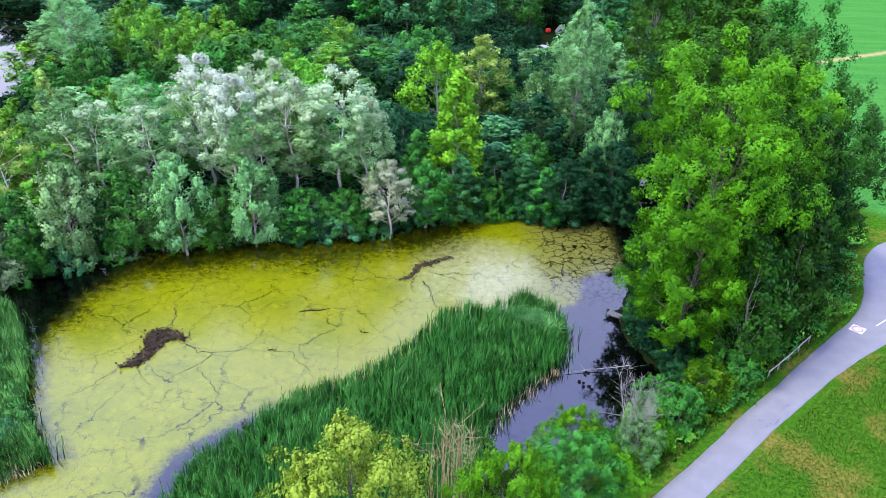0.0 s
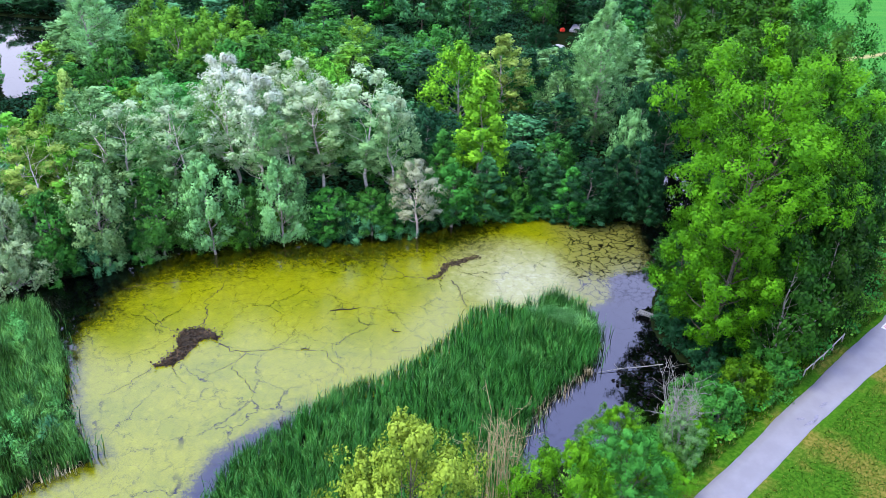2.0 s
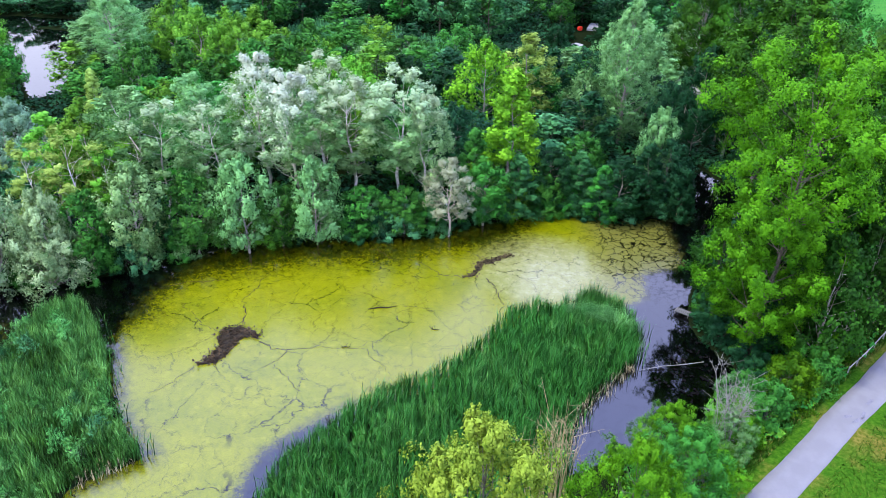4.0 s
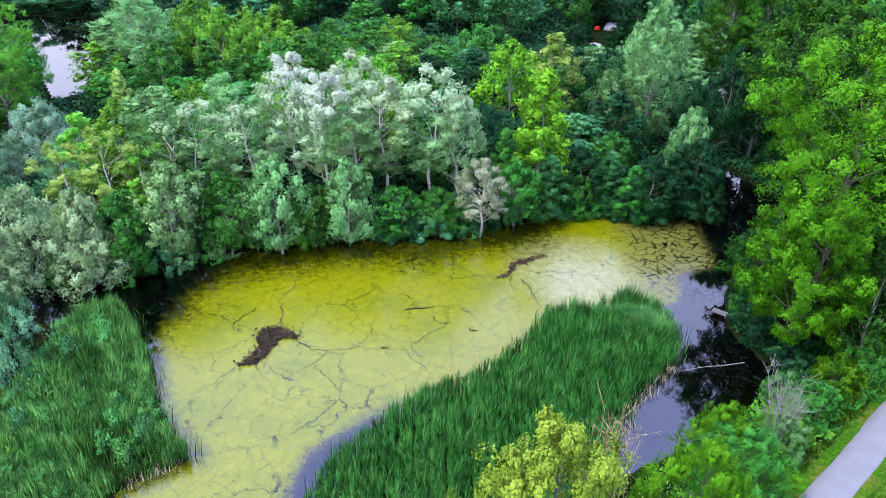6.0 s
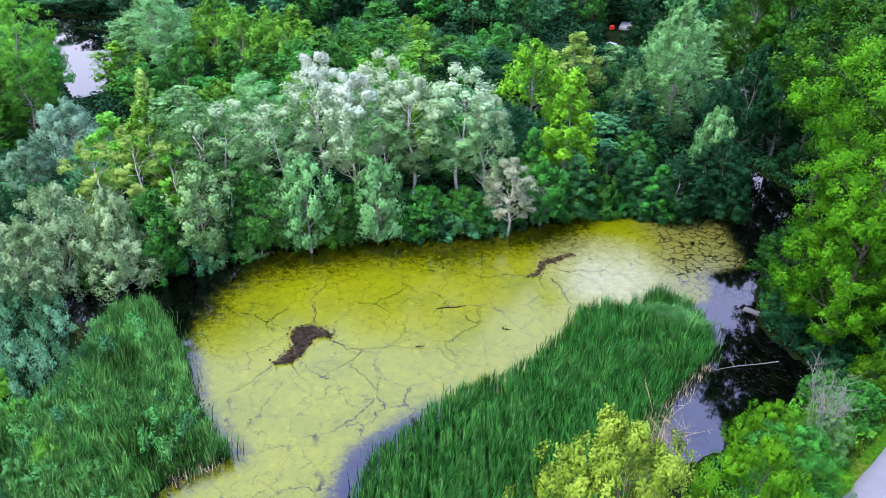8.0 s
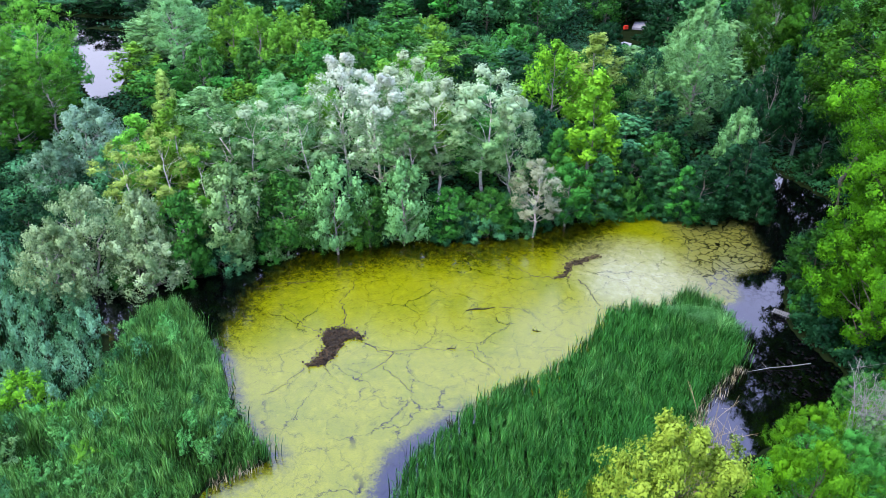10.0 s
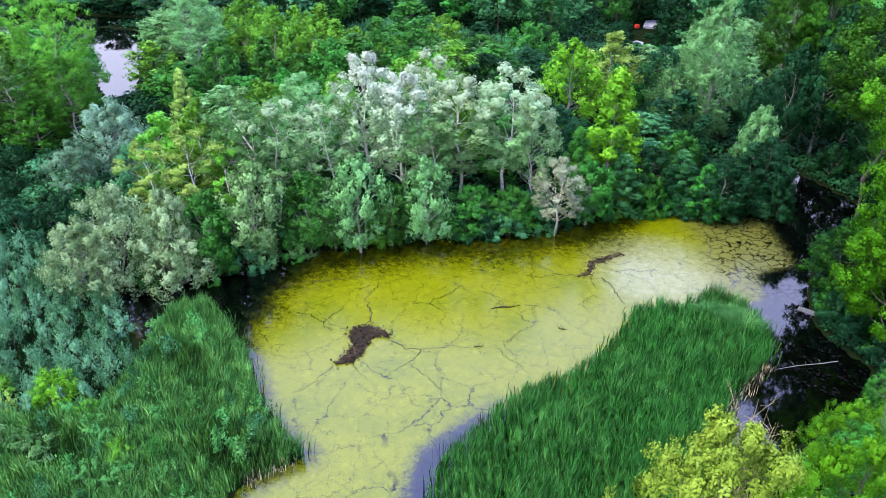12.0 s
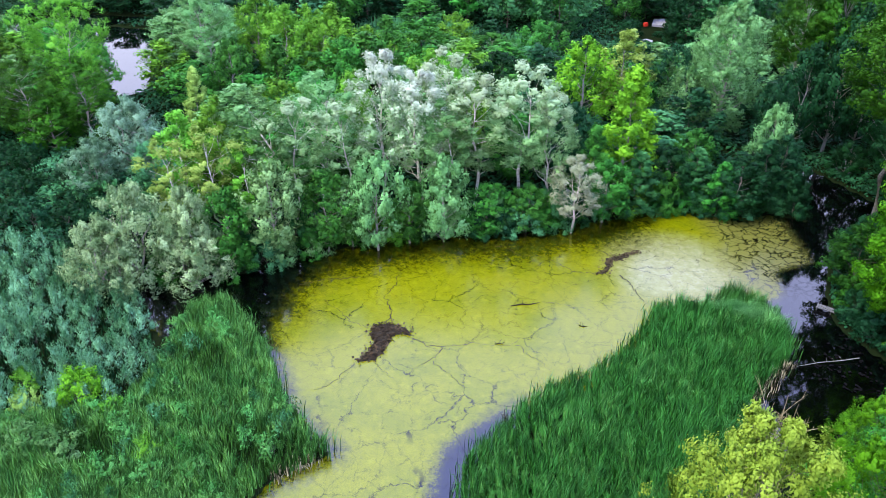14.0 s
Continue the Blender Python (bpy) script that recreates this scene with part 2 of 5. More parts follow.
def asphalt_material():
    m, n, l, p = material("asphalt")
    where = n.new("ShaderNodeNewGeometry")
    grit = node(n, "ShaderNodeTexNoise", Scale=30.0, Detail=4.0)
    worn = node(n, "ShaderNodeTexNoise", Scale=0.5, Detail=6.0, Roughness=0.65)
    for t in (grit, worn):
        l.new(where.outputs["Position"], t.inputs["Vector"])
    colour = mix_colour(n, l, span(n, l, worn.outputs[0], 0.35, 0.7), (0.135, 0.135, 0.14), (0.16, 0.16, 0.165))
    colour = mix_colour(n, l, maths(n, l, "MULTIPLY", grit.outputs[0], 0.35), colour, (0.11, 0.11, 0.11))
    l.new(colour, p.inputs["Base Color"])
    p.inputs["Roughness"].default_value = 0.85
    bump(n, l, p, grit.outputs[0], 0.3, 0.01)
    return m


def plain_material(name, dark, light, scale=3.0, rough=0.8):
    m, n, l, p = material(name)
    where = n.new("ShaderNodeNewGeometry")
    grain = node(n, "ShaderNodeTexNoise", Scale=scale, Detail=6.0, Roughness=0.7)
    l.new(where.outputs["Position"], grain.inputs["Vector"])
    l.new(mix_colour(n, l, span(n, l, grain.outputs[0], 0.35, 0.65), dark, light), p.inputs["Base Color"])
    p.inputs["Roughness"].default_value = rough
    p.inputs["Specular IOR Level"].default_value = 0.15
    bump(n, l, p, grain.outputs[0], 0.5, 0.04)
    return m


GROUND = ground_material()
WATER = water_material()
ASPHALT = asphalt_material()
MUD = plain_material("rotten_plants", (0.006, 0.005, 0.003), (0.035, 0.026, 0.012), 4.0)
GRAVEL = plain_material("gravel", (0.2, 0.195, 0.2), (0.33, 0.325, 0.33), 1.2)
WHITE_PAINT = plain_material("white_paint", (0.26, 0.26, 0.26), (0.5, 0.5, 0.5), 5.0)
RED_PAINT = plain_material("red_paint", (0.3, 0.1, 0.1), (0.4, 0.24, 0.24), 6.0)
RED_SHEET = plain_material("red_sheet", (0.55, 0.03, 0.015), (0.75, 0.06, 0.03), 1.0, 0.5)


# ---- building helpers ----
def arrays_mesh(name, verts, faces, normals=None):
    """A mesh from an (n, 3) array and rows of quads or triangles, shaded by the vertices' normals where they are given."""
    me = bpy.data.meshes.new(name)
    verts, faces = np.asarray(verts, np.float32), np.asarray(faces, np.int32)
    me.vertices.add(len(verts))
    me.vertices.foreach_set("co", verts.ravel())
    sides = faces.shape[1]
    me.loops.add(faces.size)
    me.loops.foreach_set("vertex_index", faces.ravel())
    me.polygons.add(len(faces))
    me.polygons.foreach_set("loop_start", np.arange(0, faces.size, sides, dtype=np.int32))
    me.update(calc_edges=True)
    if normals is not None:
        me.polygons.foreach_set("use_smooth", np.ones(len(faces), bool))
        me.normals_split_custom_set_from_vertices(np.asarray(normals, np.float32))
    return me


def part(name, data, mat, parent=None, label=""):
    """One mesh object, from a mesh or a bmesh, under a thing or a part."""
    if isinstance(data, bmesh.types.BMesh):
        bm, data = data, bpy.data.meshes.new(name)
        bm.to_mesh(data)
        bm.free()
    if mat and not data.materials:
        data.materials.append(mat)
    ob = new(name, data)
    ob.parent = parent
    return tagged(ob, label)


def wear(ob, mat):
    """Gives this one object its own material, whatever its mesh has."""
    ob.material_slots[0].link = "OBJECT"
    ob.material_slots[0].material = mat


def tube(bm, path, radii, sides=6):
    """A tapered tube along a path, closed at both ends."""
    rings = []
    for i, (c, r) in enumerate(zip(path, radii)):
        a, b = path[max(i - 1, 0)], path[min(i + 1, len(path) - 1)]
        turn = (Vector(b) - Vector(a)).to_track_quat("Z", "Y").to_matrix()
        rings.append([bm.verts.new(Vector(c) + turn @ Vector((r * math.cos(k * math.tau / sides), r * math.sin(k * math.tau / sides), 0))) for k in range(sides)])
    for a, b in zip(rings, rings[1:]):
        for k in range(sides):
            bm.faces.new((a[k], a[(k + 1) % sides], b[(k + 1) % sides], b[k]))
    bm.faces.new(rings[0][::-1])
    bm.faces.new(rings[-1])


def box(bm, centre, size, turn=0.0):
    made = bmesh.ops.create_cube(bm, size=1.0, matrix=Matrix.Translation(centre) @ Matrix.Rotation(turn, 4, "Z") @ Matrix.Diagonal((*size, 1)))
    return made["verts"]


def unit(v):
    return v / np.maximum(np.linalg.norm(v, axis=1, keepdims=True), 1e-6)


def kites(rng, places, out, size, hang=0.25, loose=0.32, slim=0.36, soft=None):
    """A folded, pointed leaf spray at each place, its face turned roughly to out; soft: the way by which its clump is shaded."""
    count = len(places)
    normal = unit(out + rng.normal(0, loose, (count, 3)))
    axis = unit(np.cross(normal, rng.normal(0, 1, (count, 3))) + (0, 0, -hang))
    side = unit(np.cross(axis, normal))
    s = (size * rng.uniform(0.6, 1.35, count))[:, None]
    fold = normal * s * 0.16
    v = np.stack([places - axis * s * 0.5, places + side * s * slim + fold, places + axis * s * 0.55, places - side * s * slim + fold], axis=1)
    faces = np.arange(count * 4).reshape(-1, 4)
    if soft is None:
        return v.reshape(-1, 3), faces
    true = np.cross(v[:, 1] - v[:, 0], v[:, 3] - v[:, 0])
    shade = unit(soft + normal * 0.3)
    faces = np.where(np.sum(true * shade, axis=1)[:, None] < 0, faces[:, ::-1], faces)
    return v.reshape(-1, 3), faces, np.repeat(shade, 4, axis=0)


def ease(v, a, b):
    u = np.clip((v - a) / (np.asarray(b) - a), 0, 1)
    return u * u * (3 - 2 * u)


def crown_plan(rng, height, base, radius, shape, lobes):
    """Ends of the limbs: points spread through the crown, each with its size."""
    ends = []
    for i in range(lobes):
        u = ((i + 0.5) / lobes + rng.uniform(-0.4, 0.4) / lobes)
        if shape == "column":
            r = radius * (0.62 + 0.38 * math.sin(math.pi * min(1, u * 1.05))) * (1.0 if u < 0.75 else 1.0 - 0.75 * (u - 0.75) / 0.25)
        elif shape == "broad":
            r = radius * (0.68 + 0.32 * float(ease(u, 0.35, 0.62))) * (1.0 if u < 0.82 else math.sqrt(max(0.05, 1 - ((u - 0.82) / 0.19) ** 2)))
        elif shape == "cone":
            r = radius * (1.05 - u) ** 0.8
        elif shape == "dome":
            r = radius * math.sqrt(max(0.02, 1 - (u * 0.98) ** 2.2))
        elif shape == "high":
            r = radius * (0.35 + 0.65 * math.sin(math.pi * u ** 1.5)) if u < 0.97 else radius * 0.3
        else:
            r = radius * math.sin(math.pi * (0.12 + 0.86 * u)) ** 0.7
        turn = i * 2.4 + rng.uniform(-0.5, 0.5)
        reach = r * rng.uniform(0.45, 0.95)
        ends.append((np.array((reach * math.cos(turn), reach * math.sin(turn), base + (height - base) * u * 0.96)), max(0.5, r * rng.uniform(0.28, 0.45))))
    return ends


def tree_meshes(seed, height, base, radius, shape="round", lobes=26, clumps=6, leaves=42, leaf=0.34, trunk=0.2, lean=0.4, stems=1, flat=0.95, tuft=1.2, hang=0.25, slim=0.36, tight=0.88):
    """Meshes of a trunk with its limbs and of a crown of leaf sprays in clumps."""
    rng = np.random.default_rng(seed)
    ends = crown_plan(rng, height, base, radius, shape, lobes)
    bm = bmesh.new()
    for s in range(stems):
        foot = np.array((rng.uniform(-1, 1), rng.uniform(-1, 1), 0)) * (0.12 * radius if stems > 1 else 0)
        tip = np.array((rng.uniform(-1, 1) * lean, rng.uniform(-1, 1) * lean, height * 0.84)) * (1 if stems == 1 else np.array((2.2, 2.2, rng.uniform(0.75, 1))))
        bend = rng.normal(0, lean * 0.35, (7, 3)) * (1, 1, 0)
        path = [foot + (tip - foot) * (k / 6) + bend[k] * (k > 0) - (0, 0, 0.3 * (k == 0)) for k in range(7)]
        tube(bm, path, [trunk * (1.25 if k == 0 else 1 - 0.145 * k) for k in range(7)], 7)
        for i, (end, size) in enumerate(ends):
            if i % stems != s:
                continue
            u = max(0.12, min(0.9, (end[2] - 0.75 * np.hypot(end[0], end[1]) - 0.4) / (height * 0.84)))
            k = min(5, int(u * 6))
            root = path[k] + (path[k + 1] - path[k]) * (u * 6 - k)
            mid = root * 0.5 + end * 0.5 + rng.normal(0, 0.2, 3) - (0, 0, 0.06 * radius)
            r = max(0.02, trunk * (0.3 - 0.2 * u))
            tube(bm, [root, mid, end], [r, r * 0.65, r * 0.25], 4)
    wood = bpy.data.meshes.new("trunk")
    bm.to_mesh(wood)
    bm.free()
    core = np.array((0, 0, base + (height - base) * 0.3))
    places, out, shade = [], [], []
    tufts = max(3, leaves // 7)
    for end, size in ends:
        for c in range(clumps):
            d = rng.normal(0, 1, 3)
            d /= np.linalg.norm(d)
            centre = end + d * size * rng.uniform(0.3, 1.0) * (1, 1, flat)
            away = unit(np.array([(centre - core) * (1, 1, 0.6)]))[0]
            reach = size * tight * rng.uniform(0.27, 0.46)
            d = unit(rng.normal(0, 1, (tufts, 3)) + away * 0.7 + (0, 0, 0.35))
            spots = centre + d * reach * rng.uniform(0.75, 1.05, (tufts, 1))
            axes = unit(d * 0.7 + away * 0.4 + rng.normal(0, 0.2, (tufts, 3)) + (0, 0, 0.5))
            u = rng.uniform(-0.6, 1.0, (tufts, 7, 1))
            round_it = rng.normal(0, 1, (tufts, 7, 3))
            p = spots[:, None] + axes[:, None] * u * leaf * tuft * 1.9 + round_it * leaf * tuft * 0.42 * (1.15 - 0.75 * np.maximum(u, 0))
            places.append(p.reshape(-1, 3))
            whole = (centre - end) / size * 0.7 + away * 0.25 + (0, 0, 0.15)
            facing = d * 0.6 + whole
            out.append((np.broadcast_to(facing[:, None], p.shape) + 0.2 * round_it).reshape(-1, 3))
            shade.append((np.broadcast_to(facing[:, None], p.shape) + 0.28 * round_it + axes[:, None] * u * 0.3).reshape(-1, 3))
    places, out, shade = np.concatenate(places), np.concatenate(out), np.concatenate(shade)
    places[:, 2] = np.maximum(places[:, 2], 0.05)
    return wood, arrays_mesh("crown", *kites(rng, places, out, leaf, hang, 0.32, slim, unit(shade)))


STEMS = {}


def tree_kind(key, **plan):
    STEMS[key] = (*tree_meshes(**plan), plan["height"], plan["radius"])


def tree(key, x, y, top, width, leaf, bark=None, name="tree", label="", category="tree", group="", turn=None):
    """One tree of a kind, grown to its top and width, with its foot in the ground."""
    wood, crown, height, radius = STEMS[key]
    foot = land(x, y)
    thing = new(name)
    sx, sz = width / (2 * radius), (top - foot) / height
    turn = ((x * 7.3 + y * 3.1) % 6.28) if turn is None else turn
    thing.matrix_world = Matrix.LocRotScale((x, y, foot - 0.05), Euler((0, 0, turn)), (sx, sx, sz))
    a, b = part("trunk", wood, BARK_BROWN, thing), part("crown", crown, LEAF["green"], thing)
    wear(a, bark or BARK_BROWN), wear(b, LEAF[leaf])
    return tagged(thing, label, category, group)


# ---- plan of the place ----
POND = [(-58, 75.5), (-50, 77), (-45, 79.5), (-40, 83), (-35, 85.5), (-30, 86.5), (-26, 88.5), (-19, 88.8), (-14, 89), (-9, 91.5), (-3, 93), (4, 95.5), (8, 97),
        (12, 97), (16, 96), (20, 95.5), (25, 96.5), (28.5, 94.5), (30.5, 97.5), (31.5, 103), (33.5, 112.5), (36.5, 114), (39, 108), (42, 101), (42, 95), (38, 90), (32, 87), (27, 82), (23.6, 75), (22.2, 69.4), (23.6, 64.8), (25.2, 62), (22, 56),
        (15, 51.5), (9, 48.5), (4, 46), (-8, 41), (-18, 36), (-25, 30), (-33, 30), (-40, 40), (-39, 44.5), (-34, 48), (-36, 50.5), (-40, 57), (-43, 63), (-46, 67),
        (-48.5, 70), (-52, 68.5), (-53, 64.6), (-54.6, 64), (-57.2, 68), (-60.5, 73)]
FAR_POND = [(-110, 192), (-97, 189), (-90, 167), (-83, 144), (-87, 139), (-94, 150), (-102, 166), (-121, 173), (-140, 175), (-142, 190), (-122, 204), (-98, 201)]
ISLAND = [(0.3, 69), (-3.5, 63.5), (-7.5, 59.3), (-12, 57.3), (-15.5, 54.3), (-17.5, 51.3), (-21, 47.5), (-22, 43), (-21, 36), (-8, 38), (4, 44), (5.5, 51.5), (7, 55.4),
          (10, 58.8), (14, 62.6), (15.6, 67.5), (15.5, 70.3), (14.5, 73), (11, 74), (8, 71.2), (4.8, 72.2), (1.3, 71.3)]
SPIT = [(-52.5, 69.5), (-48.5, 70.8), (-45.5, 67), (-42.7, 63), (-39.8, 57), (-38.5, 53), (-35.8, 50.3), (-33.5, 48), (-36.4, 45.8), (-38.7, 44.4), (-41, 39), (-70, 36), (-66, 50), (-54, 53), (-52, 60)]
ROAD = [(-30, 3), (8, 31.5), (20.7, 42.3), (26.4, 47.4), (30.2, 51), (35.2, 55.3), (39.6, 59.2), (44.6, 63.2), (49.2, 66.8), (52.6, 71.2), (54.8, 76), (57.6, 81), (61.5, 84.2), (67, 85.2), (90, 84)]
ROAD_WIDTH = [2.9, 2.9, 2.9, 2.9, 3.0, 3.1, 3.4, 4.0, 4.8, 4.8, 4.4, 4.4, 4.4, 4.4, 4.4]
ROAD_Z = 3.5


def to_line(px, py, line, closed=False):
    """Distance of points from a line of points, and the way along it."""
    best, along, run = np.full(px.shape, 1e9), np.zeros(px.shape), 0.0
    pairs = list(zip(line, line[1:] + line[:1])) if closed else list(zip(line, line[1:]))
    for (ax, ay), (bx, by) in pairs:
        dx, dy = bx - ax, by - ay
        length = math.hypot(dx, dy)
        u = np.clip(((px - ax) * dx + (py - ay) * dy) / length ** 2, 0, 1)
        d = np.hypot(px - ax - u * dx, py - ay - u * dy)
        along = np.where(d < best, run + u * length, along)
        best = np.minimum(best, d)
        run += length
    return best, along


def inside(px, py, shape):
    odd = np.zeros(px.shape, bool)
    for (ax, ay), (bx, by) in zip(shape, shape[1:] + shape[:1]):
        if ay != by:
            odd ^= ((ay > py) != (by > py)) & (px < (bx - ax) * (py - ay) / (by - ay) + ax)
    return odd


def signed(px, py, shape):
    d = to_line(px, py, shape, True)[0]
    return np.where(inside(px, py, shape), -d, d)


RIDGE = ROAD[:1] + ROAD[1:12] + [(62, 90), (66, 110), (78, 150), (88, 180), (110, 260), (300, 900)]
EAST = RIDGE + [(900, 900), (900, -400), (-400, -400)]


def heights(px, py):
    """The lie of the land: banks round the ponds, a rise up to the road and the fields beyond it."""
    rise = 3.45 * ease(signed(px, py, EAST), 13.0, 1.5)
    swell = 0.25 * np.sin(px * 0.21 + 1.3) * np.cos(py * 0.17) + 0.12 * np.sin(px * 0.7 + py * 0.5)
    swell = swell * ease(to_line(px, py, ROAD)[0], 3, 12)
    z = np.maximum(0.55 + swell, rise + 0.25 * swell)
    for shape in (POND, FAR_POND):
        d = signed(px, py, shape)
        z = np.where(d < 5, np.minimum(z, np.where(d > 0, 0.12 + (z - 0.12) * ease(d, 0, 5), 0.12 - 1.2 * ease(-d, 0, 2.5))), z)
    d = signed(px, py, ISLAND)
    return np.maximum(z, 0.1 - 0.8 * ease(d, -1.5, 0.5))


def land(x, y):
    return float(heights(np.array([x], float), np.array([y], float))[0])


def grid_lines(lo, hi, step, far):
    near = list(np.arange(lo, hi + 0.01, step))
    out, gap, v, w = [], step, lo, hi
    while v > -far:
        gap *= 1.6
        v, w = v - gap, w + gap
        near = [v] + near + [w]
    return np.array(near)


def sheet(xs, ys):
    gx, gy = np.meshgrid(xs, ys)
    rows, cols = gx.shape
    i = np.arange((rows - 1) * cols).reshape(rows - 1, cols)[:, :-1].ravel()
    return gx.ravel(), gy.ravel(), np.stack([i, i + 1, i + cols + 1, i + cols], axis=1)


def build_ground():
    px, py, faces = sheet(grid_lines(-150, 125, 1.25, 1500), grid_lines(18, 250, 1.25, 1500))
    me = arrays_mesh("ground", np.stack([px, py, heights(px, py)], axis=1), faces)
    east, road = signed(px, py, EAST), to_line(px, py, ROAD)[0]
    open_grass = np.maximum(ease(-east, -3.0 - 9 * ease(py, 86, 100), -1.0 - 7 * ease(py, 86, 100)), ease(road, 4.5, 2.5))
    field = ease(-east, 4 - 10 * ease(py, 88, 100), 9 - 10 * ease(py, 88, 100)) * ease(py, 84, 92)
    ditch = ease(to_line(px, py, [(70, 163), (85, 168.5), (109, 180), (150, 200)])[0], 1.3, 0.5)
    colour = np.stack([open_grass, field, ditch, np.ones_like(field)], axis=1)
    me.color_attributes.new("kinds", "FLOAT_COLOR", "POINT").data.foreach_set("color", colour.astype(np.float32).ravel())
    me.polygons.foreach_set("use_smooth", np.ones(len(me.polygons), bool))
    tagged(part("ground", me, GROUND), "grassy banks, woodland soil darkened for tree shade, and green fields", "ground", kind="structure")


CLEAR = [(4, 50), (6, 56), (9.5, 60), (13.5, 63.5), (16.2, 66), (15.8, 73), (19, 75), (20, 80), (27, 82), (30, 90), (34, 98), (32, 101), (40, 103), (50, 104), (46, 98), (30, 76), (28, 60), (24, 52), (8, 44), (0, 44)]


def build_water():
    px, py, faces = sheet(np.arange(-66, 50, 0.8), np.arange(27, 122, 0.8))
    me = arrays_mesh("water", np.stack([px, py, np.zeros_like(px)], axis=1), faces)
    cover = ease(signed(px, py, CLEAR), -1.0, 2.5)
    west = signed(px, py, ISLAND)
    cover = cover - 0.95 * ease(west, 4.6, 0.8) * ease(py, 60, 50) * ease(px, 2, -6)
    cover = cover - 0.55 * ease(signed(px, py, SPIT), 3.6, 0.3)
    cover = cover - 0.3 * ease(px, 17, 24) - 0.8 * ease(px, 23.5, 28)
    cover = cover * (1 - 0.6 * ease(py, 97, 101) * ease(px, 24, 28))
    # ellipse of sky reflection: weed painted paler and set slightly thinner
    thin = ((px - 6.5) / 7.5) ** 2 + ((py - 81.5) / 7.0) ** 2
    cover = cover - 0.12 * ease(thin, 1.5, 0.2)
    # cover lowered near the far bank to paint the trees' shade and reflection
    bank_gap = signed(px, py, POND)
    cover = cover - 0.66 * ease(-bank_gap, 13.5, 3.0) * ease(py, 64, 72) * ease(px, 14, 0)
    cover = cover - 0.5 * ease(px, -36, -48) * ease(py, 56, 64)
    torn = ease(px, 11, 17) * ease(py, 72, 78)
    me.attributes.new("lightened", "FLOAT", "POINT").data.foreach_set("value", ease(thin, 2.2, 0.1).astype(np.float32))
    me.attributes.new("torn", "FLOAT", "POINT").data.foreach_set("value", torn.astype(np.float32))
    me.attributes.new("cover", "FLOAT", "POINT").data.foreach_set("value", cover.astype(np.float32))
    tagged(part("water", me, WATER), "still pond under a cracked skin of yellow-green duckweed", "pond", kind="structure")
    px, py, faces = sheet(np.arange(-150, -70, 4.0), np.arange(132, 212, 4.0))
    me = arrays_mesh("water", np.stack([px, py, np.zeros_like(px)], axis=1), faces)
    tagged(part("water", me, WATER), "open pond far off that mirrors the pale sky", "pond", kind="structure")


def build_road():
    fine, widths = [], []
    for i in range(len(ROAD) - 1):
        a, b, c, d = (np.array(ROAD[max(0, min(len(ROAD) - 1, k))], float) for k in (i - 1, i, i + 1, i + 2))
        for k in range(8):
            t = k / 8
            fine.append(0.5 * (2 * b + (c - a) * t + (2 * a - 5 * b + 4 * c - d) * t * t + (3 * b - a - 3 * c + d) * t ** 3))
            widths.append(ROAD_WIDTH[i] * (1 - t) + ROAD_WIDTH[i + 1] * t)
    fine = np.array(fine)
    way = unit(np.gradient(fine, axis=0))
    side = np.stack([-way[:, 1], way[:, 0]], axis=1)
    ragged = np.array([0.02 * math.sin(k * 0.9) + 0.015 * math.sin(k * 2.3) for k in range(len(fine))])
    half = (np.array(widths) / 2 + ragged)[:, None]
    verts, across = [], (-1, -0.94, -0.4, 0, 0.4, 0.94, 1)
    for a in across:
        z = ROAD_Z - 0.12 if abs(a) == 1 else ROAD_Z + 0.07 - 0.03 * a * a
        verts.append(np.column_stack([fine + side * half * a, np.full(len(fine), z)]))
    verts, count = np.concatenate(verts), len(fine)
    faces = [(r * count + k, r * count + k + 1, (r + 1) * count + k + 1, (r + 1) * count + k) for r in range(len(across) - 1) for k in range(count - 1)]
    me = arrays_mesh("road", verts, np.array(faces)[:, ::-1])
    me.polygons.foreach_set("use_smooth", np.ones(len(me.polygons), bool))
    tagged(part("road", me, ASPHALT), "narrow pale grey asphalt lane between grass verges", "road", kind="structure")


build_ground()
build_water()
build_road()


# ---- kinds of trees ----
tree_kind("poplar_tall", seed=1, height=32, base=3.5, radius=6.2, shape="column", lobes=72, clumps=8, leaves=56, leaf=0.31, trunk=0.36, lean=0.8, flat=1.25)
tree_kind("poplar_big", seed=31, height=32, base=5.0, radius=7.6, shape="broad", lobes=62, clumps=9, leaves=196, leaf=0.19, trunk=0.28, lean=0.8, flat=1.5, tuft=1.2, tight=0.68)
tree_kind("poplar_wide", seed=2, height=30, base=4, radius=7, shape="broad", lobes=58, clumps=8, leaves=84, leaf=0.26, trunk=0.28, lean=1.0, flat=1.3, tight=0.7)
tree_kind("poplar_high", seed=32, height=34, base=17, radius=6.2, shape="round", lobes=60, clumps=8, leaves=77, leaf=0.26, trunk=0.34, lean=0.8, flat=1.3, tight=0.7)
tree_kind("aspen", seed=3, height=20, base=7.0, radius=3.4, shape="high", lobes=32, clumps=7, leaves=70, leaf=0.19, trunk=0.2, lean=1.2, flat=1.1)
tree_kind("aspen_thin", seed=4, height=18, base=6.5, radius=2.8, shape="high", lobes=20, clumps=5, leaves=70, leaf=0.19, trunk=0.14, lean=1.0, flat=1.25)
tree_kind("aspen_full", seed=5, height=19, base=6, radius=3.9, shape="round", lobes=32, clumps=7, leaves=70, leaf=0.19, trunk=0.2, lean=1.0, flat=1.05)
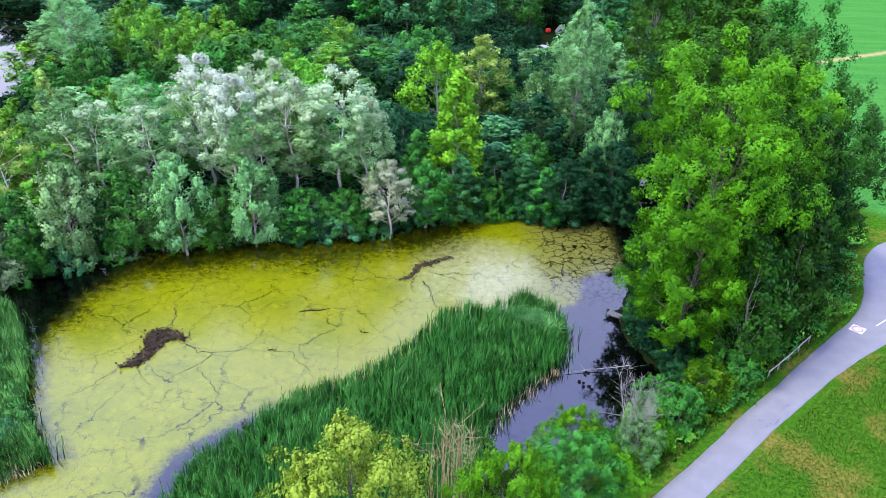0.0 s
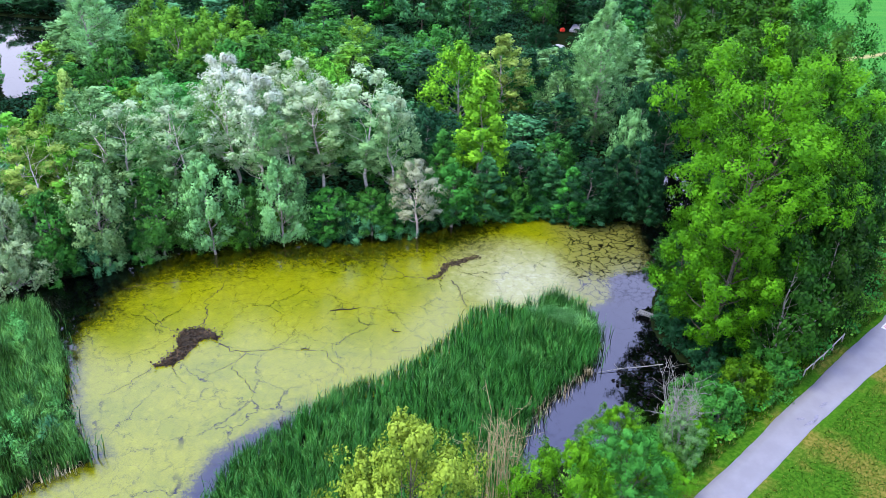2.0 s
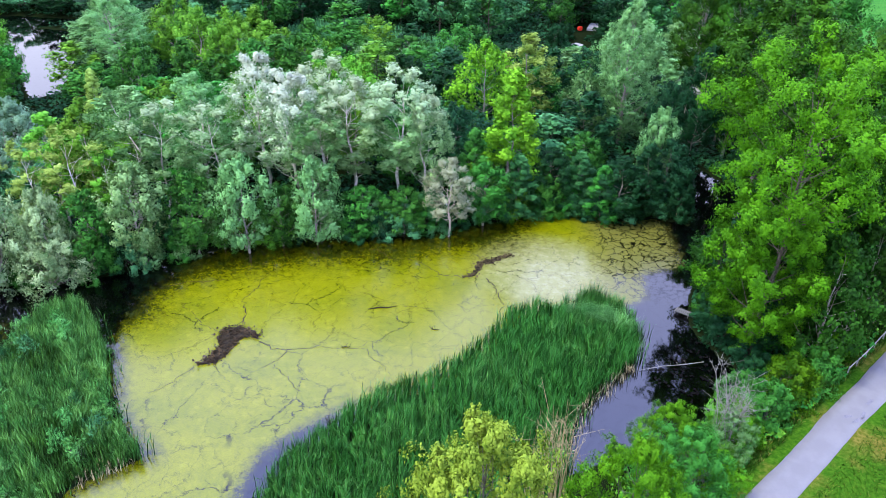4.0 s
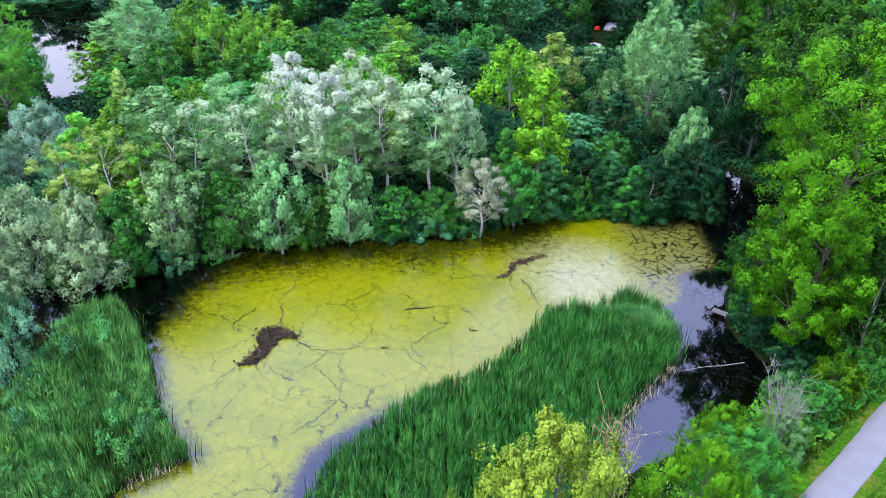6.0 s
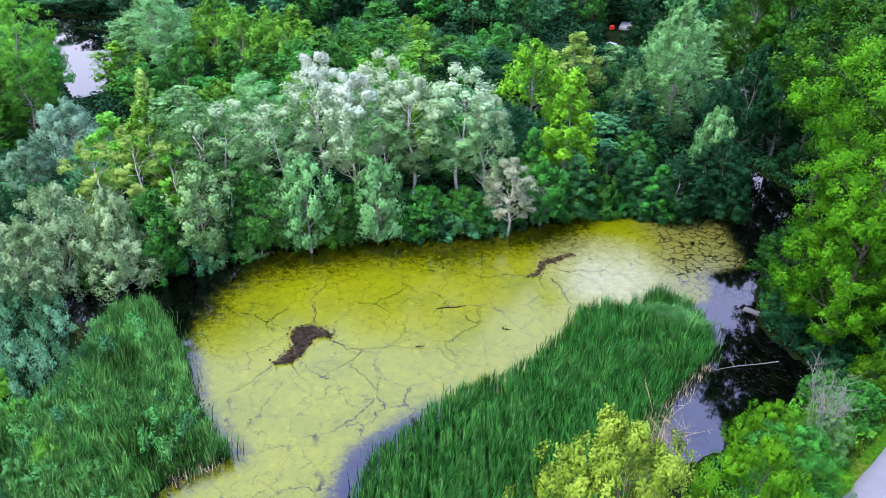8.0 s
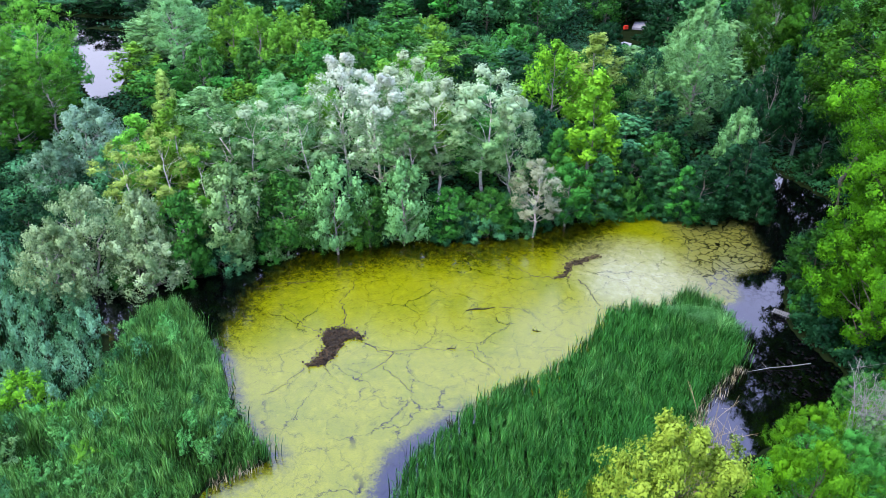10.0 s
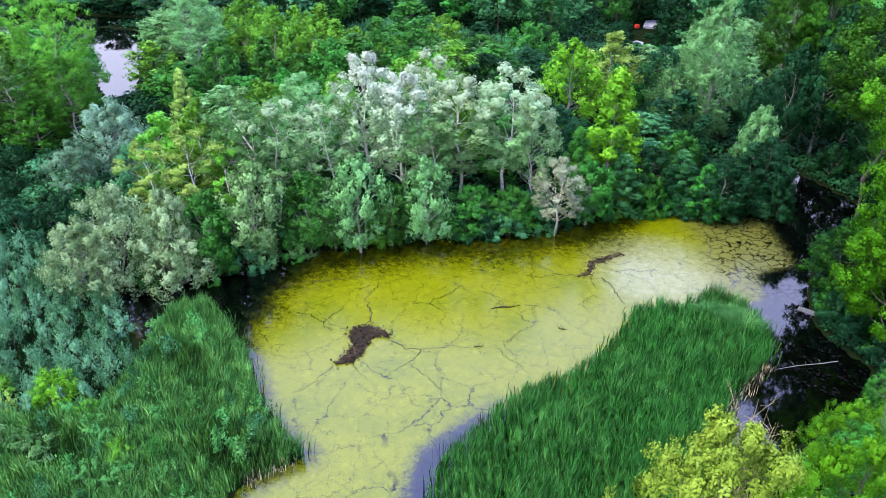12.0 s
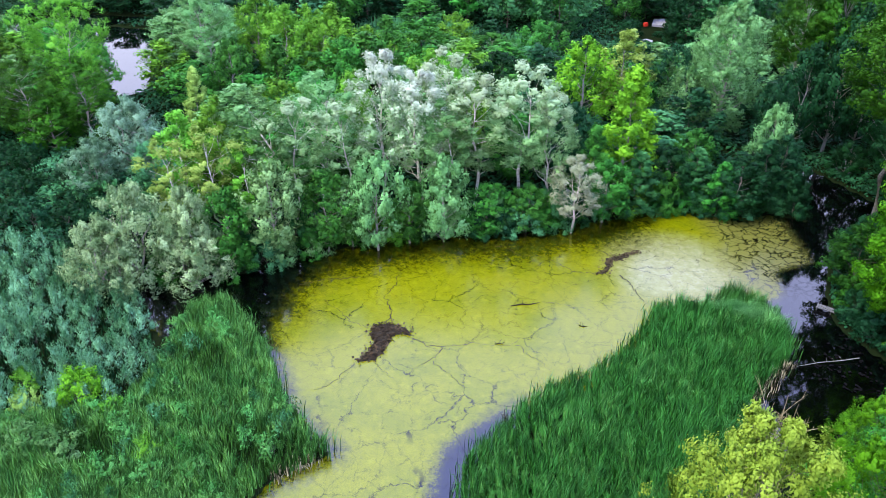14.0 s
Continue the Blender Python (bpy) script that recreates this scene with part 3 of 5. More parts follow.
tree_kind("round", seed=6, height=13, base=2.5, radius=4.2, shape="round", lobes=32, clumps=7, leaves=42, leaf=0.3, trunk=0.2)
tree_kind("round_b", seed=7, height=14, base=2.0, radius=4.6, shape="round", lobes=30, clumps=7, leaves=42, leaf=0.31, trunk=0.2)
tree_kind("cone", seed=8, height=15, base=1.5, radius=3.4, shape="cone", lobes=40, clumps=8, leaves=49, leaf=0.24, trunk=0.13)
tree_kind("column", seed=9, height=17, base=3, radius=2.8, shape="column", lobes=32, clumps=6, leaves=42, leaf=0.28, trunk=0.18)
tree_kind("bush", seed=10, height=5, base=0.3, radius=2.8, shape="dome", lobes=24, clumps=6, leaves=63, leaf=0.19, trunk=0.06, stems=3)
tree_kind("bush_b", seed=11, height=5, base=0.2, radius=3.0, shape="dome", lobes=24, clumps=6, leaves=63, leaf=0.2, trunk=0.06, stems=3)
tree_kind("willow", seed=12, height=9, base=1.0, radius=4.4, shape="dome", lobes=36, clumps=7, leaves=70, leaf=0.19, trunk=0.14, stems=3, lean=1.2)
tree_kind("oak", seed=13, height=15, base=3.5, radius=5.2, shape="round", lobes=48, clumps=8, leaves=133, leaf=0.15, trunk=0.2, tuft=1.2, tight=0.75)
tree_kind("wood_a", tight=0.95, seed=21, height=13, base=2.5, radius=4.2, shape="round", lobes=28, clumps=7, leaves=21, leaf=0.42, trunk=0.13)
tree_kind("wood_b", tight=0.95, seed=22, height=14, base=2.0, radius=4.6, shape="round", lobes=28, clumps=7, leaves=21, leaf=0.42, trunk=0.13)
tree_kind("wood_c", seed=23, height=15, base=1.5, radius=3.6, shape="cone", lobes=30, clumps=6, leaves=21, leaf=0.42, trunk=0.13)
tree_kind("wood_d", seed=24, height=17, base=3, radius=3.0, shape="column", lobes=30, clumps=6, leaves=21, leaf=0.42, trunk=0.13)
tree_kind("scrub", seed=15, height=5, base=0.2, radius=3.0, shape="dome", lobes=18, clumps=4, leaves=21, leaf=0.36, trunk=0.07, stems=3)
tree_kind("plume_a", seed=16, height=2.4, base=0.2, radius=0.8, shape="dome", lobes=9, clumps=4, leaves=28, leaf=0.24, trunk=0.02, stems=3, flat=1.3, tuft=1.0, hang=-1.6, slim=0.15)
tree_kind("plume_b", seed=17, height=2.4, base=0.2, radius=0.95, shape="dome", lobes=10, clumps=4, leaves=28, leaf=0.25, trunk=0.02, stems=3, flat=1.3, tuft=1.0, hang=-1.4, slim=0.15)
tree_kind("shrub_small", seed=14, height=2.2, base=0.1, radius=1.3, shape="dome", lobes=14, clumps=5, leaves=42, leaf=0.12, trunk=0.03, stems=3)
tree_kind("shrub_dense", seed=18, height=3.0, base=0.1, radius=2.0, shape="dome", lobes=26, clumps=6, leaves=42, leaf=0.13, trunk=0.04, stems=3)

GREY, PALE = BARK_GREY, BARK_PALE
PLACED = []


def grow(rows, label, category="tree", name="tree", group=""):
    for key, x, y, top, width, leaf, bark in rows:
        tree(key, x, y, top, width, leaf, bark, name, label, category, group)
        PLACED.append((x, y, width))


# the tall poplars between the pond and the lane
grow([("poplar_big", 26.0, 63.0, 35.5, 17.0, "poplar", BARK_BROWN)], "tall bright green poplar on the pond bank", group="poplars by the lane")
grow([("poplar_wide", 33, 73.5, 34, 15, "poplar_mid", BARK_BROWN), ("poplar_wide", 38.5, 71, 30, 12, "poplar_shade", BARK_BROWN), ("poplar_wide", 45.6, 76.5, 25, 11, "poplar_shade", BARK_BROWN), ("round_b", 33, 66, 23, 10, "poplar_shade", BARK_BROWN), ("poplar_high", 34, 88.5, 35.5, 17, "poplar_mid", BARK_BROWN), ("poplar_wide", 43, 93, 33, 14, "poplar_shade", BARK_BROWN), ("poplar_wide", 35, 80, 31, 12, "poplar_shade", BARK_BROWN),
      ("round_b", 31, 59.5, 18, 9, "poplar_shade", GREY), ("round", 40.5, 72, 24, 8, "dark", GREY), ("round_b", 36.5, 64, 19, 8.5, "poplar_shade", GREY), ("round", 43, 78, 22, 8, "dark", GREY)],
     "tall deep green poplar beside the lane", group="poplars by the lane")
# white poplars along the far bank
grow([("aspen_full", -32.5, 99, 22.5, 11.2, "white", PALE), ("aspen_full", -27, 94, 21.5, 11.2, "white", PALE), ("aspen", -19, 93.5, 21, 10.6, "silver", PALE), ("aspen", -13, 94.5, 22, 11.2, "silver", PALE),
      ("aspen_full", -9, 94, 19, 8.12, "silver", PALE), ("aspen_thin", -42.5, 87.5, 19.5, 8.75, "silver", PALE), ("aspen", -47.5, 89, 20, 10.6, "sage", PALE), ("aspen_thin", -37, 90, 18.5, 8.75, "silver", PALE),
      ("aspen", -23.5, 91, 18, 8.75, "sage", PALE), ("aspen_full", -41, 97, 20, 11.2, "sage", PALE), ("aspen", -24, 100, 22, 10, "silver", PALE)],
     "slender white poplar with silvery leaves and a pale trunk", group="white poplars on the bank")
grow([("aspen_thin", -52.3, 83, 17.5, 8.12, "yellow", PALE), ("column", -53, 89, 18.5, 7.5, "fresh", PALE), ("aspen_thin", -57, 82, 16, 7.5, "yellow", PALE), ("column", -58, 90, 16.5, 7.5, "fresh", PALE), ("aspen_thin", -48, 83, 15, 6.25, "fresh", PALE)],
     "thin yellow-green poplar among the silvery ones", group="young poplars on the bank")
grow([("round", -44.5, 80.5, 14, 8.54, "silver", GREY), ("round_b", -38.5, 83.5, 11.5, 8.54, "green", GREY), ("round", -32, 84, 13.5, 7.32, "sage", GREY), ("round_b", -23.5, 86.5, 12.5, 7.93, "sage", GREY),
      ("round", -28, 86, 9, 6.71, "green", GREY), ("round_b", -17.5, 89.3, 7.5, 7.32, "green", GREY), ("round", -12, 90, 7, 6.71, "green", GREY), ("round_b", -50, 79, 11, 7.93, "green", GREY), ("round", -35.5, 85, 10, 6.1, "sage", GREY),
      ("round", -1, 93, 9.5, 7.93, "green", GREY), ("cone", 4, 95, 10, 7.32, "blue", GREY), ("round", 9, 98.5, 9, 7.93, "dark", GREY), ("cone", 13, 98, 9.5, 7.32, "blue", GREY), ("round_b", 18.5, 96, 9.5, 9.15, "dark", GREY),
      # tall trees from x 36 to 47 are added to darken the channel's reflection
      ("cone", 16, 95.5, 8.5, 6.1, "green", GREY), ("cone", 22.5, 97.5, 11, 7.93, "dark", GREY), ("round_b", 26.5, 100.5, 10.5, 7.93, "dark", GREY), ("bush_b", 28.2, 99.5, 6.5, 6, "dark", GREY), ("bush", 29.5, 106, 6, 6, "dark", GREY), ("bush_b", 41.5, 110, 5.5, 6, "dark", GREY), ("bush", 45, 99, 6, 5.5, "dark", GREY), ("round", 40.5, 86, 16, 9, "poplar_shade", GREY), ("round_b", 46, 87, 16, 9, "poplar_shade", GREY), ("round", 47, 93, 17, 10, "dark", GREY), ("round_b", 47, 106, 15, 9, "dark", GREY), ("round", 41, 118, 25, 11, "dark", GREY), ("round_b", 46.5, 119, 25, 11, "dark", GREY), ("round_b", 36, 119.5, 19, 9, "dark", GREY), ("round", 28.5, 112, 15, 7.5, "dark", GREY), ("bush", 27.5, 96.4, 4.5, 4.88, "dark", GREY), ("cone", -2.5, 97, 13, 7.32, "green", GREY)],
     "leafy green tree leaning over the water's edge", group="trees on the far bank")
grow([("aspen_full", -6, 89.3, 12.0, 7.6, "pale", PALE)], "small pale tree with bleached buff leaves on the bank")
# behind the bank
grow([("cone", 3, 101, 20, 11.5, "lemon", GREY), ("round_b", 0, 124, 17.5, 12, "lemon", GREY), ("column", 8, 129, 18, 9, "yellow", GREY), ("round", -5, 106, 13, 9, "dark", GREY), ("round_b", 17, 122, 14, 8, "sage", GREY),
      ("poplar_tall", 24, 123, 26, 11, "sage", GREY), ("poplar_tall", 26, 137, 21, 7, "sage", GREY), ("round", 25.5, 104, 14, 6.5, "sage", GREY), ("poplar_high", 41, 123, 29, 11, "poplar_mid", GREY), ("poplar_high", 46, 128, 28, 11, "poplar_shade", GREY), ("poplar_high", 36, 126, 28, 10, "poplar_mid", GREY), ("round_b", 48, 112, 17, 9, "dark", GREY), ("round", 45, 104, 12, 7, "dark", GREY),
      ("round", 14.5, 105, 9.5, 7, "green", GREY), ("oak", -14, 154, 10.5, 14, "green", GREY), ("bush_b", -33, 158, 8, 9, "fresh", GREY), ("aspen_full", -74, 152, 19, 12, "sage", GREY), ("round_b", -63, 158, 16, 12, "fresh", GREY), ("round", -48, 150, 14, 10, "fresh", GREY), ("round", -38, 112, 15, 8, "fresh", GREY), ("round_b", -30, 110, 16, 8, "sage", GREY), ("round", -20, 108, 15, 8, "fresh", GREY), ("aspen_full", -69, 144, 20, 12, "sage", GREY), ("round_b", -56, 150, 16, 12, "fresh", GREY), ("round", -62, 132, 14, 9, "green", GREY),
      ("poplar_wide", -87, 123, 24, 13, "fresh", GREY), ("poplar_wide", -81.5, 115, 15, 11, "poplar_mid", GREY), ("poplar_wide", -91, 115, 15.5, 12, "poplar_mid", GREY), ("round_b", -86, 111, 10, 10, "poplar_mid", GREY), ("cone", -66, 122, 12, 6, "yellow", GREY), ("column", -48, 120, 13, 6, "green", GREY)],
     "broad green woodland tree behind the pond", group="woodland trees")
grow([("willow", -60, 75.5, 13, 10, "willow", GREY), ("willow", -62.5, 72, 10.5, 9, "willow", GREY), ("willow", -54, 77, 12, 8, "willow", GREY), ("willow", -70.5, 103, 13, 12, "mist", GREY), ("willow", -74, 97.5, 9, 9, "mist", GREY), ("willow", -66, 98, 8.5, 8, "blue", GREY), ("willow", -53.2, 75.4, 8, 9, "willow", GREY)],
     "broad grey-green willow with a tangle of thin stems", "willow", "willow", "willows")
# trees that reach up from the near bank
grow([("oak", -4.5, 30.5, 22, 11.5, "oak", BARK_BROWN), ("oak", 5.5, 33, 18.2, 8, "poplar", BARK_BROWN), ("oak", 10.8, 38, 14, 7.5, "green", BARK_BROWN)], "leafy yellow-green oak on the near bank", group="oaks on the near bank")
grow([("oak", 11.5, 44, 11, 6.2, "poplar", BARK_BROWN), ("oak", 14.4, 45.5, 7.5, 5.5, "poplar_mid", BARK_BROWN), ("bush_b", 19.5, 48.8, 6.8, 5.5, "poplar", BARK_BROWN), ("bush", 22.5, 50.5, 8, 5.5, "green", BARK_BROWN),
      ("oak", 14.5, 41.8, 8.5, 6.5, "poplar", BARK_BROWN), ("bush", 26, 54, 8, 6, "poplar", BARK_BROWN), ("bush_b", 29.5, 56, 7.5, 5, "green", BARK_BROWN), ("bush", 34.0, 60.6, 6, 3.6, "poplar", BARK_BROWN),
      # darkest leaves by the channel stand for shade on its bank
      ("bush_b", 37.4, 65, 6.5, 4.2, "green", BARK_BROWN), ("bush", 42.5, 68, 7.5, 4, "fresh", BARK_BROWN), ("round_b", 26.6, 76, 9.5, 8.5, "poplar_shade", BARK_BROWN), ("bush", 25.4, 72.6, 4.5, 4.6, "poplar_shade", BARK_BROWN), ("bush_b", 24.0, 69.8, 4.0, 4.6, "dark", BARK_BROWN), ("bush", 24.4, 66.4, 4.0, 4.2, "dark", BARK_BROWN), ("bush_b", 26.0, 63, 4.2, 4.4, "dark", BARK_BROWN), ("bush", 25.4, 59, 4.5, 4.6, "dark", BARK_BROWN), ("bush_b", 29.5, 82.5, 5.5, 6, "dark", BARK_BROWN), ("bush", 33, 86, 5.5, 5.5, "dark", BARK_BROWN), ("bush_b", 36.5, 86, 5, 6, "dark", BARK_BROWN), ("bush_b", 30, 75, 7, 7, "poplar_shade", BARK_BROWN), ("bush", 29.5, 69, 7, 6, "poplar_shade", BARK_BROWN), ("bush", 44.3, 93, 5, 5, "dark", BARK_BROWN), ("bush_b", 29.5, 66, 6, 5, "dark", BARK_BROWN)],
     "dense green shrub on the slope below the lane", "shrub", "shrub", "shrubs below the lane")


# ---- undergrowth along the far bank ----
rng = np.random.default_rng(40)
bank = [(-60, 76.5), (-50, 78), (-45, 80.5), (-40, 84), (-35, 86.5), (-30, 87.5), (-26, 89.5), (-19, 89.8), (-14, 90), (-9, 92.5), (-3, 94), (4, 96.5), (8, 98), (12, 98), (16, 97), (20, 96.5), (25, 98)]
for (ax, ay), (bx, by) in zip(bank, bank[1:]):
    for k in range(3):
        u = (k + rng.uniform(0.1, 0.9)) / 3
        leaf = rng.choice(["green", "fresh", "dark", "green", "blue", "sage"]) if ax < 2 else rng.choice(["dark", "blue", "green"])
        tree(rng.choice(["bush", "bush_b"]), ax + (bx - ax) * u, ay + (by - ay) * u - rng.uniform(0.0, 1.0) + 1.8 * (k % 2), rng.uniform(3.0, 6.0), rng.uniform(4.5, 6.5), leaf, BARK_BROWN,
             "shrub", "leafy green shrub hanging over the dark waterline", "shrub", "shrubs on the far bank")

# ---- the wood beyond, thinned where ponds, reeds, gravel and fields lie open ----
REED_GLADE = [(-50, 178), (-36, 173), (-20, 178), (-6, 166), (3, 172), (0, 182), (-13, 190), (-25, 202), (-42, 200), (-48, 188)]
SIGHT = [(-82, 146), (-95, 152), (-88, 130), (-76, 108), (-62, 104), (-70, 128)]
GRAVEL_LOT = [(21, 175), (28, 177), (41, 204), (40, 212), (31, 208)]
for k in range(2200):
    x, y = rng.uniform(-140, 70), rng.uniform(99, 232)
    spread = 9.5 if y < 170 else 14.0
    px, py = np.array([x]), np.array([y])
    if signed(px, py, EAST)[0] < 9 or signed(px, py, POND)[0] < 5 or signed(px, py, FAR_POND)[0] < 4 or signed(px, py, REED_GLADE)[0] < 2 or inside(px, py, SIGHT)[0] or signed(px, py, GRAVEL_LOT)[0] < 1.5:
        continue
    if x < -62 and y < 112 or -46 < x < -2 and y < 103 or any((x - a) ** 2 + (y - b) ** 2 < (0.4 * w + 2.6) ** 2 for a, b, w in PLACED):
        continue
    far_off = y > 175
    key = rng.choice(["wood_a", "wood_b", "wood_c", "wood_d"])
    leaf = rng.choice(["dark", "dark", "blue", "green"]) if far_off else rng.choice(["green", "fresh", "sage", "fresh", "sage", "green"]) if x < -15 else rng.choice(["green", "dark", "blue", "dark", "sage", "green"])
    top = rng.uniform(13, 20) if far_off else rng.uniform(8, 14)
    if 4 < x < 34 and 104 < y < 200:
        top = min(top, 51 * (1 - y / 193) - 1.5)
        if top < 3.5:
            continue
    if x < -72 and y > 165:
        top = min(top, 9.5)
    tree(key, x, y, top, rng.uniform(11, 15) if far_off else rng.uniform(8, 11.5), leaf, BARK_BROWN, "tree", "dark green tree in the wood behind the ponds" if leaf in ("dark", "blue") else "green tree in the wood behind the ponds", "tree", "woodland trees")
    PLACED.append((x, y, spread))


# ---- reeds and grass ----
def scatter(rng, shape, per_metre, keep=None):
    xs, ys = zip(*shape)
    area = (max(xs) - min(xs)) * (max(ys) - min(ys))
    p = rng.uniform((min(xs), min(ys)), (max(xs), max(ys)), (int(area * per_metre), 2))
    p = p[inside(p[:, 0], p[:, 1], shape)]
    return p if keep is None else p[keep(p[:, 0], p[:, 1])]


def blades(rng, spots, tall, wide, lean=0.25, wind=(0.3, 0.1), foot=None, tuft=0.0):
    """Upright tapered blades that bend over with the wind in wide patches; tuft: how far they are drawn together into tussocks, whose own size and lean they share."""
    n = len(spots)
    apart, high, sway = np.zeros((n, 2)), np.ones(n), np.zeros((n, 2))
    if tuft:
        cell = 0.75
        home = np.floor(spots / cell)
        key = home[:, 0] * 12.9898 + home[:, 1] * 78.233
        dice = [np.modf(np.abs(np.sin(key + k * 3.7)) * 43758.5453)[0] for k in range(5)]
        middle = (home + 0.2 + 0.6 * np.stack(dice[:2], axis=1)) * cell
        apart = (spots - middle) * (1 - 0.45 * tuft)
        spots = middle + apart
        high = 1 + tuft * 0.5 * (dice[2] - 0.5)
        sway = tuft * 0.3 * (np.stack(dice[3:], axis=1) - 0.5)
    z = heights(spots[:, 0], spots[:, 1]) if foot is None else np.full(n, foot)
    wave = np.sin(spots[:, 0] * 0.55 + 0.8 * np.sin(spots[:, 1] * 0.4)) * np.cos(spots[:, 1] * 0.5 + 0.6 * np.sin(spots[:, 0] * 0.31))
    knots = np.sin(spots[:, 0] * 3.1 + 2 * np.sin(spots[:, 1] * 1.7)) * np.sin(spots[:, 1] * 2.7 + 2 * np.sin(spots[:, 0] * 1.9))
    h = tall * rng.uniform(0.6, 1.12, n) * (1 + 0.14 * wave + 0.14 * knots) * high
    turn = rng.uniform(0, math.tau, n)
    side = np.column_stack([np.cos(turn), np.sin(turn), np.zeros(n)]) * (wide * rng.uniform(0.6, 1.4, n) / 2)[:, None]
    bend = rng.normal(0, lean, (n, 2)) + np.array(wind) * (0.6 + wave)[:, None] + apart * 0.45 + sway
    base = np.column_stack([spots, np.maximum(z, -0.05) - 0.03])
    mid = base + np.column_stack([bend * (h * 0.3)[:, None], h * 0.6])
    tip = base + np.column_stack([bend * h[:, None], h * (1 - 0.25 * np.minimum(1, np.hypot(bend[:, 0], bend[:, 1])))])
    v = np.stack([base - side, base + side, mid + side * 0.9, mid - side * 0.9, tip], axis=1).reshape(-1, 3)
    i = np.arange(n)[:, None] * 5
    faces = np.concatenate([i + (0, 1, 2), i + (0, 2, 3), i + (3, 2, 4)])
    bulge = np.column_stack([apart * 2.2 + bend * 0.8 + rng.normal(0, 0.22, (n, 2)), np.full(n, 0.45)])
    shade = unit(np.repeat(bulge, 5, axis=0) + np.tile(np.array([(0, 0, 0), (0, 0, 0), (0, 0, 0.25), (0, 0, 0.25), (0, 0, 0.5)]), (n, 1)))
    true = np.cross(v[faces[:, 1]] - v[faces[:, 0]], v[faces[:, 2]] - v[faces[:, 0]])
    faces = np.where(np.sum(true * shade[faces[:, 2]], axis=1)[:, None] < 0, faces[:, ::-1], faces)
    return v, faces, shade


def reed_bed(seed, shape, per_metre, tall, wide, leaf, label, name="reed_bed", keep=None, lean=0.12, wind=(0.05, 0.02), tuft=1.0):
    rng = np.random.default_rng(seed)
    me = arrays_mesh(name, *blades(rng, scatter(rng, shape, per_metre, keep), tall, wide, lean, wind, None, tuft))
    return tagged(part(name, me, LEAF[leaf]), label, "reeds", kind="stuff")


SWATH = [(6.8, 72.0), (9.5, 70.9), (13.6, 68.2)]
upright = lambda x, y: to_line(x, y, SWATH)[0] > 0.75
reed_bed(51, ISLAND, 135, 2.2, 0.036, "reed", "dense bed of tall dark green reeds standing in the pond", keep=upright)
reed_bed(57, [(9.2, 71.4), (9.3, 73.6), (11.4, 74.6), (13.2, 73.4), (13.0, 71.2), (11, 71)], 110, 3.1, 0.036, "reed", "taller clump of reeds at the tip of the island")
reed_bed(58, [(7.6, 71.6), (7.7, 73.0), (8.4, 73.1), (8.5, 71.5)], 110, 3.0, 0.036, "reed", "slim tall tuft of reeds at the tip of the island")
reed_bed(52, ISLAND, 40, 2.35, 0.036, "reed_light", "lighter reed tips bent over by the wind", keep=lambda x, y: upright(x, y) & (np.sin(x * 0.5 + y * 0.25) + np.sin(y * 0.45 - 0.3 * x) > 0.2) & (np.sin(x * 1.7 + y) + np.sin(y * 2.1 - x) > -0.6) | upright(x, y) & (x < -6) & (np.sin(x * 0.9) + np.sin(y * 1.1 + x) > -0.3))
reed_bed(53, SPIT, 60, 2.0, 0.042, "reed", "dense green reed bed on the low spit")
reed_bed(54, SPIT, 95, 2.2, 0.042, "reed_light", "light green reeds on the low spit", keep=lambda x, y: np.sin(x * 0.4 + y * 0.3) + np.sin(y * 0.5) > -1.1)
reed_bed(55, REED_GLADE, 14, 2.0, 0.1, "blue", "pale blue-green reeds in a glade of the wood")
LEFT_FIELD = [(-90, 84), (-78, 82), (-66, 77), (-60.8, 72.8), (-57.4, 68), (-54.8, 63.6), (-53, 57), (-54, 53), (-66, 50), (-95, 50)]
# dark leaves put shade into the gaps between the tufts
reed_bed(56, LEFT_FIELD, 16, 1.0, 0.12, "dark", "low herbs between the reed tufts, dark for the shaded gaps")

rng = np.random.default_rng(60)
placed = []
for k in range(4000):
    x, y = rng.uniform(-92, -52), rng.uniform(51, 85)
    if not inside(np.array([x]), np.array([y]), LEFT_FIELD)[0] or any((x - a) ** 2 + (y - b) ** 2 < 3.3 for a, b in placed):
        continue
    placed.append((x, y))
    s = rng.uniform(0.85, 1.35)
    tree(rng.choice(["plume_a", "plume_b"]), x, y, land(x, y) + 2.5 * s, 1.45 * s, "tuft", BARK_BROWN, "willow_shoots", "feathery pale blue-green willow shoots in the marsh", "willow shoots", "willow shoots in the marsh")
for k in range(900):
    x, y = rng.uniform(-66, -37), rng.uniform(39, 66)
    if not inside(np.array([x]), np.array([y]), SPIT)[0] or any((x - a) ** 2 + (y - b) ** 2 < 4.5 for a, b in placed) or math.sin(x * 0.45) + math.sin(y * 0.5 + 1) < 0.05:
        continue
    placed.append((x, y))
    s = rng.uniform(0.75, 1.1)
    tree(rng.choice(["plume_a", "plume_b"]), x, y, land(x, y) + 2.4 * s, 2.0 * s, rng.choice(["reed_light", "blue", "reed_light"]), BARK_BROWN, "tall_herb", "tall leafy blue-green herb among the reeds", "tall herb", "tall herbs on the spit")


